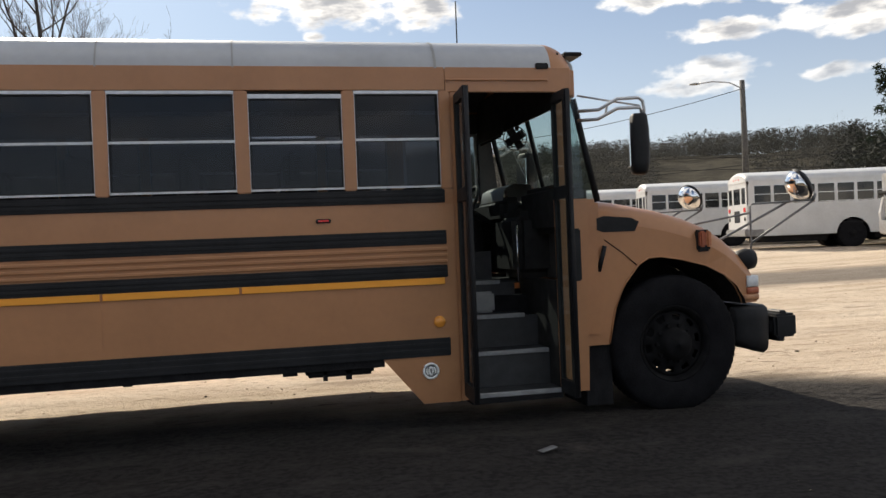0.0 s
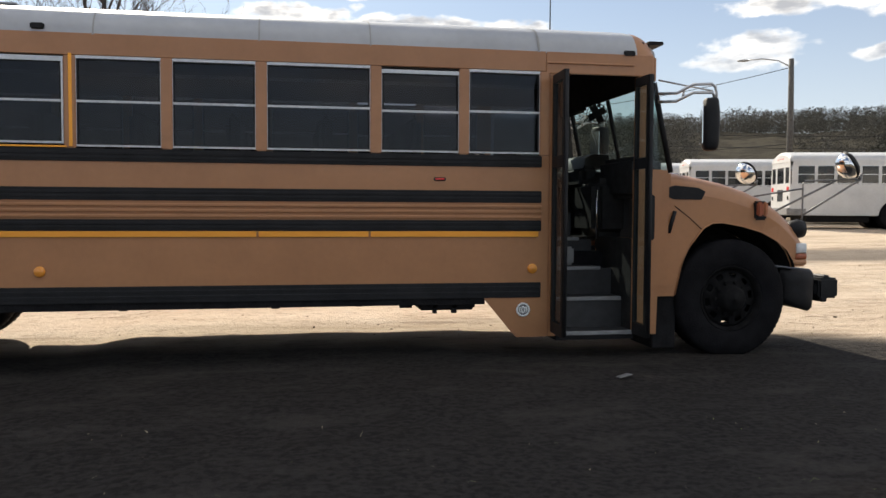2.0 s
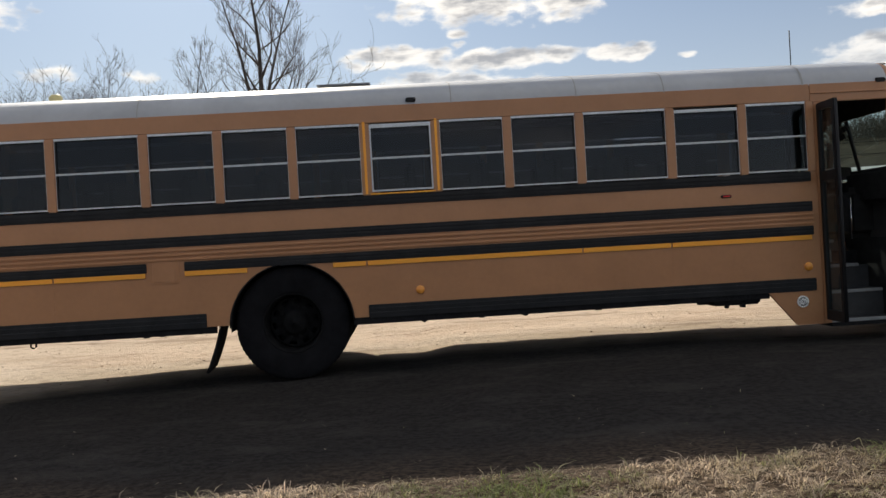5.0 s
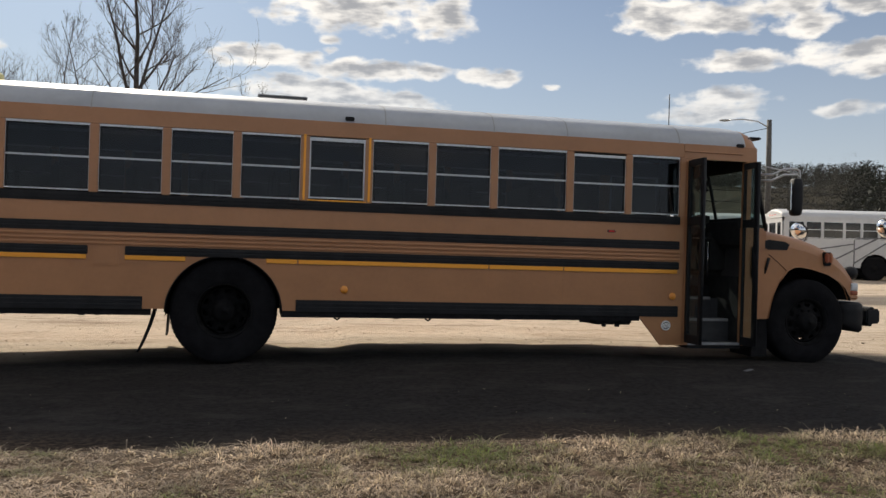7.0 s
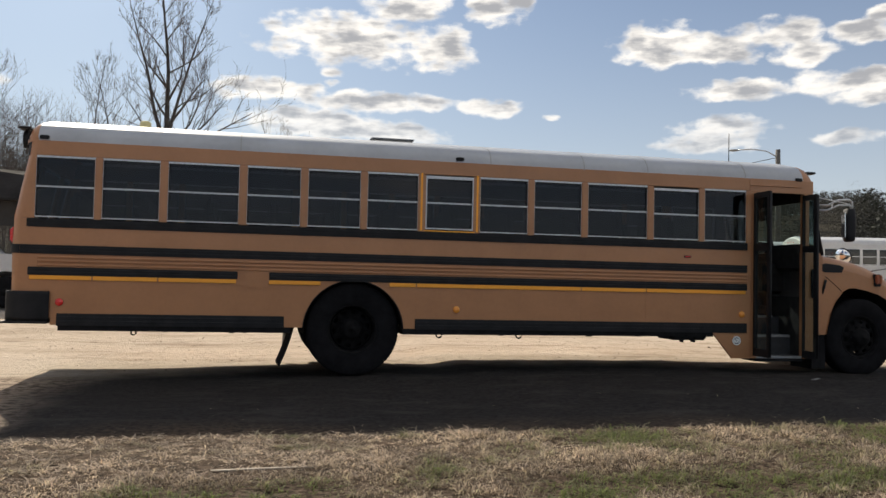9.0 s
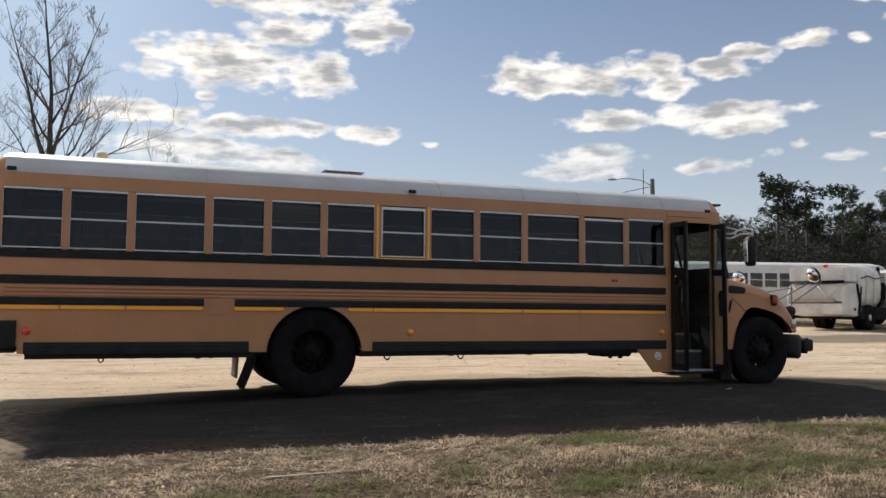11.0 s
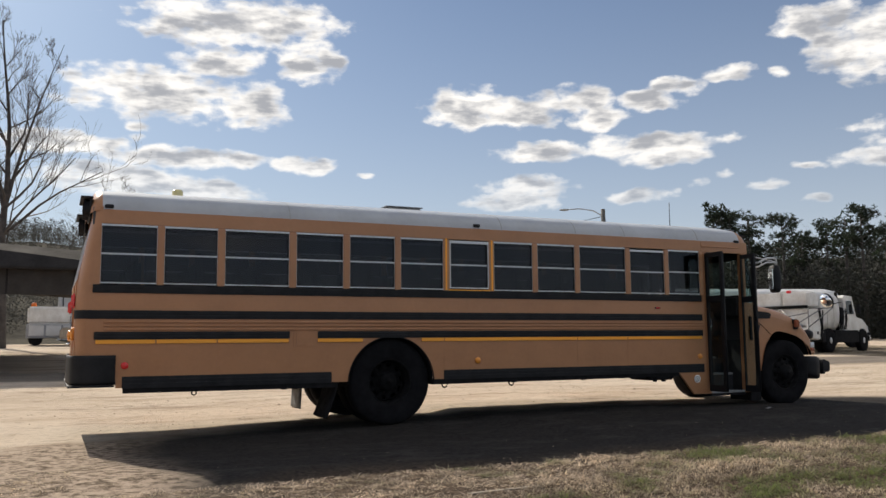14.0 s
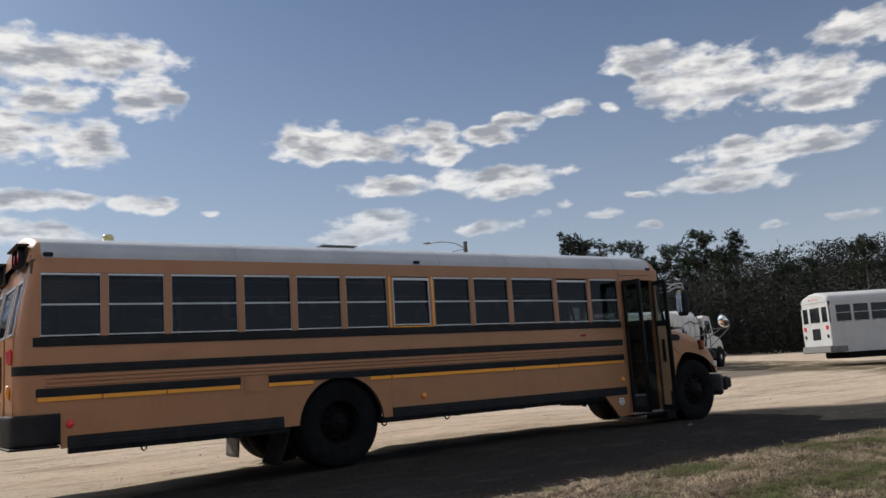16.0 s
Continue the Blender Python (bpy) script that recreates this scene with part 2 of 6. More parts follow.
M["darkglass"] = glass_material("deep tinted side glass", (0.42, 0.46, 0.47))
M["clearglass"] = glass_material("clear windscreen glass", (0.74, 0.80, 0.79))
M["bark"] = material("grey bark", (0.085, 0.075, 0.07), 0.9, vary=0.3, scale=3, bump=0.5, bscale=20)
M["twig"] = material("bare twigs", (0.13, 0.11, 0.10), 0.9, vary=0.25, scale=0.6, random_island=0.25)
M["needles"] = material("pine needles", (0.034, 0.048, 0.032), 0.85, vary=0.3, scale=0.5, random_island=0.5)
M["canopy"] = material("winter canopy", (0.075, 0.072, 0.070), 0.95, vary=0.3, scale=0.03, col2=(0.050, 0.050, 0.046), random_island=0.05)
M["evergreen"] = material("dark evergreen shrubs", (0.023, 0.027, 0.022), 0.95, vary=0.3, scale=0.05, col2=(0.030, 0.029, 0.025), random_island=0.2)
M["woodpole"] = material("weathered pole timber", (0.135, 0.128, 0.12), 0.85, vary=0.25, scale=6, bump=0.3)
M["shedsteel"] = material("weathered dark sheet metal", (0.040, 0.037, 0.036), 0.9, vary=0.25, scale=1.5, spec=0.1)
M["shedface"] = material("brown fascia boards", (0.055, 0.048, 0.043), 0.85, vary=0.2, scale=2)
M["wire"] = material("black cable", (0.03, 0.03, 0.03), 0.7)
M["greybody"] = material("worn white truck paint", (0.80, 0.80, 0.79), 0.5, vary=0.08, scale=1.7, col2=(0.56, 0.53, 0.49))
M["rustband"] = material("rust-stained steel", (0.30, 0.17, 0.11), 0.85, vary=0.35, scale=5, col2=(0.55, 0.50, 0.45))
M["siding"] = material("pale siding", (0.58, 0.58, 0.6), 0.7, vary=0.08, scale=3)
M["darkpane"] = material("dark window glass", (0.012, 0.014, 0.016), 0.1, vary=0.1, scale=3)
M["rust_lens"] = material("dull orange lens", (0.55, 0.20, 0.09), 0.35, vary=0.1, scale=25)
M["dull_lens"] = material("dull red-brown lens", (0.42, 0.11, 0.05), 0.35, vary=0.1, scale=25)
M["orange"] = material("orange beacon lens", (0.9, 0.2, 0.03), 0.3)
# tone picked for the sunlit far mud flap
M["flap"] = material("mid-grey rubber", (0.22, 0.22, 0.225), 0.7, vary=0.2, scale=10)
M["beacon"] = material("pale yellow beacon dome", (0.75, 0.66, 0.32), 0.3, vary=0.08, scale=20)
M["locker"] = material("dull grey locker paint", (0.32, 0.33, 0.35), 0.6, vary=0.15, scale=3)
M["plank"] = material("bleached board", (0.40, 0.34, 0.27), 0.8, vary=0.2, scale=12)
M["clod"] = material("dry soil clod", (0.24, 0.18, 0.125), 0.95, vary=0.25, scale=12, random_island=0.3)


def grass_material():
    mt = material("dry winter grass", (0.56, 0.46, 0.38), 0.85, vary=0.3, scale=1.6, random_island=0.8)
    nt = mt.node_tree
    b = nt.nodes["Principled BSDF"]
    N, L = nt.nodes.new, nt.links.new
    src = b.inputs["Base Color"].links[0].from_socket
    co, n1, mp, mx, g = (N(k) for k in ("ShaderNodeTexCoord", "ShaderNodeTexNoise", "ShaderNodeMapRange", "ShaderNodeMix", "ShaderNodeNewGeometry"))
    n1.inputs["Scale"].default_value, n1.inputs["Detail"].default_value = 1.5, 3
    L(co.outputs["Object"], n1.inputs["Vector"])
    ad = N("ShaderNodeMath")
    ad.operation = "MULTIPLY_ADD"
    ad.inputs[1].default_value = 0.22
    L(g.outputs["Random Per Island"], ad.inputs[0])
    # hardly any green in the matted litter along the far side of the verge
    sep = N("ShaderNodeSeparateXYZ")
    L(co.outputs["Object"], sep.inputs[0])

    def band(v, lo, hi):
        q = N("ShaderNodeMapRange")
        L(v, q.inputs[0])
        q.inputs[1].default_value, q.inputs[2].default_value = lo, hi
        return q.outputs[0]

    def product(a, k):
        q = N("ShaderNodeMath")
        q.operation = "MULTIPLY"
        for i, v in ((0, a), (1, k)):
            if isinstance(v, float):
                q.inputs[i].default_value = v
            else:
                L(v, q.inputs[i])
        return q.outputs[0]
    less = N("ShaderNodeMath")
    less.operation = "SUBTRACT"
    L(n1.outputs[0], less.inputs[0])
    L(product(product(band(sep.outputs[1], -5.4, -5.0), band(sep.outputs[0], 1.8, -0.4)), 0.16), less.inputs[1])
    L(less.outputs[0], ad.inputs[2])
    mp.inputs[1].default_value, mp.inputs[2].default_value = 0.58, 0.74
    L(ad.outputs[0], mp.inputs[0])
    mx.data_type = "RGBA"
    L(mp.outputs[0], mx.inputs[0])
    L(src, mx.inputs[6])
    mx.inputs[7].default_value = (0.15, 0.185, 0.07, 1)
    L(mx.outputs[2], b.inputs["Base Color"])
    return mt


def leafy(mt, share, boost):
    """Lets light through thin blades and needles."""
    nt = mt.node_tree
    b = nt.nodes["Principled BSDF"]
    N, L = nt.nodes.new, nt.links.new
    src = b.inputs["Base Color"].links[0].from_socket
    tr, mx = N("ShaderNodeBsdfTranslucent"), N("ShaderNodeMixShader")
    gm = N("ShaderNodeMix")
    gm.data_type, gm.blend_type = "RGBA", "MULTIPLY"
    gm.inputs[0].default_value = 1.0
    L(src, gm.inputs[6])
    gm.inputs[7].default_value = (boost, boost, boost * 0.85, 1)
    L(gm.outputs[2], tr.inputs[0])
    mx.inputs[0].default_value = share
    L(b.outputs[0], mx.inputs[1])
    L(tr.outputs[0], mx.inputs[2])
    L(mx.outputs[0], nt.nodes["Material Output"].inputs[0])


M["grass"] = grass_material()
leafy(M["grass"], 0.5, 1.2)
leafy(M["needles"], 0.35, 1.2)
leafy(M["canopy"], 0.25, 1.0)
leafy(M["evergreen"], 0.15, 1.0)


def ground_material():
    mt = bpy.data.materials.new("trodden sandy soil with painted bus shade")
    mt.use_nodes = True
    nt = mt.node_tree
    b = nt.nodes["Principled BSDF"]
    N, L = nt.nodes.new, nt.links.new
    b.inputs["Roughness"].default_value, b.inputs["Specular IOR Level"].default_value = 0.95, 0.05
    co = N("ShaderNodeTexCoord")

    def noise_of(scale, detail, stretch=(1, 1, 1), rough=0.55):
        mpg = N("ShaderNodeMapping")
        mpg.inputs["Scale"].default_value = stretch
        L(co.outputs["Object"], mpg.inputs["Vector"])
        n = N("ShaderNodeTexNoise")
        n.inputs["Scale"].default_value, n.inputs["Detail"].default_value, n.inputs["Roughness"].default_value = scale, detail, rough
        L(mpg.outputs[0], n.inputs["Vector"])
        return n.outputs[0]

    def ramp(v, lo, hi):
        r = N("ShaderNodeMapRange")
        r.interpolation_type = "SMOOTHSTEP"
        L(v, r.inputs[0])
        r.inputs[1].default_value, r.inputs[2].default_value = lo, hi
        return r.outputs[0]

    def mixc(f, a, c):
        x = N("ShaderNodeMix")
        x.data_type = "RGBA"
        if isinstance(f, float):
            x.inputs[0].default_value = f
        else:
            L(f, x.inputs[0])
        for i, v in ((6, a), (7, c)):
            if isinstance(v, tuple):
                x.inputs[i].default_value = (*v, 1)
            else:
                L(v, x.inputs[i])
        return x.outputs[2]

    def mth(op, a, c):
        x = N("ShaderNodeMath")
        x.operation = op
        for i, v in ((0, a), (1, c)):
            if isinstance(v, (int, float)):
                x.inputs[i].default_value = v
            else:
                L(v, x.inputs[i])
        return x.outputs[0]

    sep = N("ShaderNodeSeparateXYZ")
    L(co.outputs["Object"], sep.inputs[0])
    x, y = sep.outputs[0], sep.outputs[1]
    ruts = noise_of(0.9, 5, (0.35, 1.6, 1))
    patches = noise_of(0.25, 4)
    grit = noise_of(22, 6)
    fine = noise_of(120, 4)
    sand = mixc(ramp(ruts, 0.40, 0.66), (0.62, 0.515, 0.405), (0.50, 0.400, 0.305))
    sand = mixc(ramp(patches, 0.48, 0.66), sand, (0.66, 0.560, 0.450))
    track = noise_of(0.7, 6, (0.35, 1.9, 1), 0.62)
    sand = mixc(mth("MULTIPLY", ramp(track, 0.55, 0.66), 0.55), sand, (0.24, 0.175, 0.125))
    # crumbled damp earth in thin broken lines, and scattered dark crumbs
    crumbs = mth("MULTIPLY", ramp(noise_of(3.2, 8, (0.45, 1.7, 1), 0.75), 0.57, 0.63), ramp(noise_of(0.45, 3, (0.5, 1.6, 1)), 0.42, 0.56))
    sand = mixc(mth("MULTIPLY", crumbs, 0.8), sand, (0.15, 0.105, 0.072))
    sand = mixc(mth("MULTIPLY", ramp(noise_of(9.0, 6, (0.7, 1.3, 1), 0.72), 0.52, 0.62), 0.48), sand, (0.27, 0.20, 0.145))
    sand = mixc(mth("MULTIPLY", ramp(grit, 0.55, 0.75), 0.30), sand, (0.26, 0.195, 0.14))
    sand = mixc(mth("MULTIPLY", ramp(fine, 0.5, 0.7), 0.25), sand, (0.40, 0.325, 0.25))
    # grey gravel lane beyond the bus, running slantwise past the parked vehicles
    off = mth("ADD", mth("ADD", y, mth("MULTIPLY", x, 0.12)), mth("MULTIPLY", mth("SUBTRACT", patches, 0.5), 3.0))
    lane_m = mth("MULTIPLY", ramp(off, 10.6, 11.6), mth("SUBTRACT", 1.0, ramp(off, 14.2, 15.6)))
    sand = mixc(mth("MULTIPLY", lane_m, 0.8), sand, mixc(ramp(grit, 0.35, 0.7), (0.156, 0.141, 0.129), (0.114, 0.102, 0.093)))
    # strip of dead grass between the lot and the road under the pines
    rough_edge = mth("MULTIPLY", mth("SUBTRACT", noise_of(0.6, 5), 0.5), 5.0)
    verge = mth("MULTIPLY", ramp(mth("ADD", mth("SUBTRACT", x, mth("MULTIPLY", y, 0.24)), rough_edge), 20.6, 22.2), mth("SUBTRACT", 1.0, ramp(mth("ADD", mth("SUBTRACT", x, mth("MULTIPLY", y, 0.53)), rough_edge), 25.6, 27.6)))
    verge = mth("MULTIPLY", verge, ramp(noise_of(1.4, 6, (0.6, 1.2, 1), 0.7), 0.36, 0.52))
    sand = mixc(mth("MULTIPLY", verge, 0.85), sand, mixc(ramp(grit, 0.4, 0.65), (0.15, 0.118, 0.066), (0.05, 0.043, 0.025)))
    # near-side turf soil, darkened in colour for the bus's shade; dry meadow far off
    # sand kept pale past both ends of the bus, beyond its shade
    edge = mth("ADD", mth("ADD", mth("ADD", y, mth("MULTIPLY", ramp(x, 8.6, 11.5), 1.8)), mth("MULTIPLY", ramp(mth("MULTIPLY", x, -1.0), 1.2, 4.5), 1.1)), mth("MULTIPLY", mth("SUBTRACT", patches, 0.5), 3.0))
    # painted shade band: the dark soil tone reaches in under the bus
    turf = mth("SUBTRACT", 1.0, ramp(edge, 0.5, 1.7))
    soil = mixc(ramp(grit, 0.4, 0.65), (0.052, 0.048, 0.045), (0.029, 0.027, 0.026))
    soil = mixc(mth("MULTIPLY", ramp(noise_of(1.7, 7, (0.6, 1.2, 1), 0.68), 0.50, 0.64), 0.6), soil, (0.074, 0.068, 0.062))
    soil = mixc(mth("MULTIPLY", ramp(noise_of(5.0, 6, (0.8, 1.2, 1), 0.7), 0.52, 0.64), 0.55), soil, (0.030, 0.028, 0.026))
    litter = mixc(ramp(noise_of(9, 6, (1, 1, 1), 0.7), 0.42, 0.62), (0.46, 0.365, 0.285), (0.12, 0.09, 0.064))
    # shade tone gives way to pale litter where the sun falls behind the bus
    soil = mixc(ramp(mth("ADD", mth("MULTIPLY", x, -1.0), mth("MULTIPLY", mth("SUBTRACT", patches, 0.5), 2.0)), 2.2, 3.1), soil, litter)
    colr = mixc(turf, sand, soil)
    straw = mixc(ramp(noise_of(30, 7, (0.8, 1.2, 1), 0.7), 0.42, 0.60), (0.155, 0.114, 0.084), (0.040, 0.030, 0.022))
    colr = mixc(mth("SUBTRACT", 1.0, ramp(edge, -4.3, -3.1)), colr, straw)
    # also darkens the unseen ground behind the camera, for the window reflections
    far = mth("MAXIMUM", ramp(edge, 50.0, 62.0), mth("SUBTRACT", 1.0, ramp(edge, -48.0, -30.0)))
    colr = mixc(far, colr, mixc(ramp(patches, 0.42, 0.6), (0.055, 0.05, 0.038), (0.035, 0.032, 0.025)))
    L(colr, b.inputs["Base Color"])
    bp = N("ShaderNodeBump")
    bp.inputs["Strength"].default_value, bp.inputs["Distance"].default_value = 0.8, 0.06
    lumps = noise_of(6.0, 8, (0.9, 1.1, 1), 0.72)
    hsum = mth("ADD", mth("MULTIPLY", lumps, 0.9), mth("ADD", mth("ADD", mth("MULTIPLY", ruts, 1.0), mth("MULTIPLY", track, -1.6)), mth("ADD", mth("MULTIPLY", grit, 0.8), mth("MULTIPLY", fine, 0.15))))
    L(hsum, bp.inputs["Height"])
    L(bp.outputs[0], b.inputs["Normal"])
    return mt


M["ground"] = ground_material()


# ---- mesh helpers ----
def add_box(bm, x0, x1, y0, y1, z0, z1, bevel=0.0, segments=2):
    sub = bmesh.new()
    bmesh.ops.create_cube(sub, size=1)
    for v in sub.verts:
        v.co = Vector((x0 + (v.co.x + 0.5) * (x1 - x0), y0 + (v.co.y + 0.5) * (y1 - y0), z0 + (v.co.z + 0.5) * (z1 - z0)))
    if bevel:
        bmesh.ops.bevel(sub, geom=sub.edges[:], offset=bevel, segments=segments, affect="EDGES")
    merge(bm, sub)
    return bm


def merge(bm, sub):
    me = bpy.data.meshes.new("tmp")
    sub.to_mesh(me)
    sub.free()
    bm.from_mesh(me)
    bpy.data.meshes.remove(me)


def box(x0, x1, y0, y1, z0, z1, bevel=0.0, segments=2):
    return add_box(bmesh.new(), x0, x1, y0, y1, z0, z1, bevel, segments)


def prism(pts, y0, y1, bevel=0.0):
    """A plate: an outline in x and z, thick from y0 to y1."""
    bm = bmesh.new()
    f = bm.faces.new([bm.verts.new((x, y0, z)) for x, z in pts])
    r = bmesh.ops.extrude_face_region(bm, geom=[f])
    for v in r["geom"]:
        if isinstance(v, bmesh.types.BMVert):
            v.co.y = y1
    bmesh.ops.recalc_face_normals(bm, faces=bm.faces[:])
    bmesh.ops.triangulate(bm, faces=[f for f in bm.faces if len(f.verts) > 4])
    return bm


def lathe(profile, n=40, axis="y", centre=(0, 0, 0), ring=False):
    """Turn a profile of (radius, along) round an axis. ring: the profile closes on itself and leaves the middle open."""
    bm = bmesh.new()
    rings = []
    for r, a in profile:
        loop = []
        for i in range(n):
            t = 2 * math.pi * i / n
            u, w = r * math.cos(t), r * math.sin(t)
            p = {"y": (u, a, w), "x": (a, u, w), "z": (u, w, a)}[axis]
            loop.append(bm.verts.new(Vector(p) + Vector(centre)))
        rings.append(loop)
    for a, b in zip(rings, rings[1:] + (rings[:1] if ring else [])):
        for i in range(n):
            bm.faces.new((a[i], a[(i + 1) % n], b[(i + 1) % n], b[i]))
    if not ring and profile[0][0] > 1e-4:
        bm.faces.new(rings[0])
    if not ring and profile[-1][0] > 1e-4:
        bm.faces.new(rings[-1][::-1])
    bmesh.ops.recalc_face_normals(bm, faces=bm.faces[:])
    for f in bm.faces:
        f.smooth = True
    return bm


def add_tube(bm, pts, radii, n=8, cap=True):
    """A tube along points, with one radius or one for each point."""
    pts = [Vector(p) for p in pts]
    if isinstance(radii, (int, float)):
        radii = [radii] * len(pts)
    rings = []
    for i, p in enumerate(pts):
        d = (pts[min(i + 1, len(pts) - 1)] - pts[max(i - 1, 0)]).normalized()
        ref = Vector((0, 0, 1)) if abs(d.z) < 0.9 else Vector((1, 0, 0))
        s = d.cross(ref).normalized()
        u = s.cross(d)
        rings.append([bm.verts.new(p + radii[i] * (math.cos(2 * math.pi * k / n) * s + math.sin(2 * math.pi * k / n) * u)) for k in range(n)])
    for a, b in zip(rings, rings[1:]):
        for k in range(n):
            f = bm.faces.new((a[k], a[(k + 1) % n], b[(k + 1) % n], b[k]))
            f.smooth = True
    if cap and n > 2:
        bm.faces.new(rings[0][::-1])
        bm.faces.new(rings[-1])
    return bm


def tube(pts, r, n=8):
    return add_tube(bmesh.new(), pts, r, n)


def loft(sections, smooth=True, closed=False, caps=False):
    bm = bmesh.new()
    rows = [[bm.verts.new(p) for p in s] for s in sections]
    n = len(rows[0])
    for a, b in zip(rows, rows[1:]):
        for i in range(n if closed else n - 1):
            f = bm.faces.new((a[i], a[(i + 1) % n], b[(i + 1) % n], b[i]))
            f.smooth = smooth
    if caps:
        bm.faces.new(rows[0])
        bm.faces.new(rows[-1][::-1])
    bmesh.ops.recalc_face_normals(bm, faces=bm.faces[:])
    return bm


def ring_frame(x0, x1, z0, z1, left, right, low, high, y0, y1):
    """A picture frame in one piece: outer rectangle, bar widths, depth from y0 to y1."""
    o = [(x0, z0), (x1, z0), (x1, z1), (x0, z1)]
    i = [(x0 + left, z0 + low), (x1 - right, z0 + low), (x1 - right, z1 - high), (x0 + left, z1 - high)]
    return loft([[(p[0], y, p[1]) for p, y in ((o[k], y0), (o[k], y1), (i[k], y1), (i[k], y0))] for k in (0, 1, 2, 3, 0)], smooth=False, closed=True)


def mesh_object(name, bm, mat):
    me = bpy.data.meshes.new(name)
    bm.to_mesh(me)
    bm.free()
    me.materials.append(mat)
    return new(name, me)


def part(name, bm, mat, parent, label=""):
    """Links a bmesh as one mesh under a thing or a part."""
    ob = mesh_object(name, bm, mat)
    ob.parent = parent
    return tagged(ob, label)


def thing(name, label, category, at=None, group="", kind=""):
    ob = new(name)
    ob.empty_display_size = 0.3
    if at is not None:
        ob.matrix_basis = at
    return tagged(ob, label, category, group, kind)


def solid(name, bm, mat, label, category, group="", kind=""):
    return tagged(mesh_object(name, bm, mat), label, category, group, kind)


def smoothstep(a, b, v):
    t = min(1.0, max(0.0, (v - a) / (b - a)))
    return t * t * (3 - 2 * t)


# ---- ground ----
def height(x, y):
    z = 0.03 * (y + 4.2) if y < -4.2 else 0.0
    z = max(z, -0.9)
    z += 0.022 * (min(max(y, 3.0), 52.0) - 3.0)
    # worn hollow under the rear of the bus, a rut's edge ahead of the rear axle
    lot = -0.125 + 0.06 * smoothstep(-2.2, 1.75, x) + 0.055 * smoothstep(1.8, 2.25, x) - 0.035 * smoothstep(5.2, 7.5, x)
    lot = lot * (1 - smoothstep(4, 11, y)) * (1 - smoothstep(9, 16, x))
    z += lot + (-0.035 - lot) * smoothstep(-0.8, -3.4, y) * (1 - smoothstep(-5, -12, y))
    z += 0.17 * smoothstep(14, 26, x) * (1 - smoothstep(20, 40, y))
    # unseen rise behind the camera, added to dim what the windows reflect
    z += 7.0 * smoothstep(60, 190, -y)
    z += 6.5 * smoothstep(60, 115, y) * (1 - smoothstep(-10, 45, x)) + 21.0 * smoothstep(112, 240, math.hypot(x, y)) * smoothstep(20, 80, y)
    return z


def build_ground():
    def axis(lo, hi, dense_lo, dense_hi, step):
        vals = list(np.arange(dense_lo, dense_hi + 1e-6, step))
        s, v = step, dense_hi
        while v < hi:
            s *= 1.22
            v += s
            vals.append(v)
        s, v = step, dense_lo
        while v > lo:
            s *= 1.22
            v -= s
            vals.insert(0, v)
        return vals
    xs, ys = axis(-1500, 1500, -12, 16, 0.16), axis(-400, 2500, -9, 14, 0.16)
    verts, faces = [], []
    for y in ys:
        for x in xs:
            near = max(0.0, 1 - max(abs(x - 2) / 40, abs(y) / 40))
            bumpy = 0.03 * noise.noise(Vector((x * 0.5, y * 0.9, 0))) + 0.012 * noise.noise(Vector((x * 2.1, y * 2.6, 4)))
            verts.append((x, y, height(x, y) + near * bumpy - 0.004))
    n = len(xs)
    for j in range(len(ys) - 1):
        for i in range(n - 1):
            k = j * n + i
            faces.append((k, k + 1, k + n + 1, k + n))
    me = bpy.data.meshes.new("ground")
    me.from_pydata(verts, [], faces)
    me.polygons.foreach_set("use_smooth", [True] * len(faces))
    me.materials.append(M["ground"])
    tagged(new("ground", me), "sandy dirt lot with tyre ruts, dry turf edge and bus shade in its colour", "ground", kind="structure")


build_ground()


# ---- the yellow school bus ----
WINDOWS = [(-3.004, -2.386), (-2.304, -1.685), (-1.595, -0.80), (-0.707, -0.089), (0.0, 0.625), (0.711, 1.332),
           (1.428, 2.028), (2.117, 2.738), (2.825, 3.456), (3.545, 4.364), (4.456, 5.097), (5.184, 5.79)]
SILL, HEAD, MID = 1.715, 2.408, 2.06
WIDE = 2.44
ROOF = [(0.0, 2.56), (0.012, 2.62), (0.05, 2.69), (0.11, 2.752), (0.20, 2.79), (0.36, 2.832), (0.6, 2.886), (0.9, 2.935), (1.22, 2.955)]
ROOF = ROOF + [(WIDE - y, z) for y, z in ROOF[-2::-1]]


def arch(cx, cz, r, a0, a1, n=20):
    return [(cx + r * math.cos(radians(a0 + (a1 - a0) * i / n)), cz + r * math.sin(radians(a0 + (a1 - a0) * i / n))) for i in range(n + 1)]


def mirrored(bm):
    """The same mesh on the other side of the bus."""
    for v in bm.verts:
        v.co.y = WIDE - v.co.y
    bmesh.ops.reverse_faces(bm, faces=bm.faces[:])
    return bm


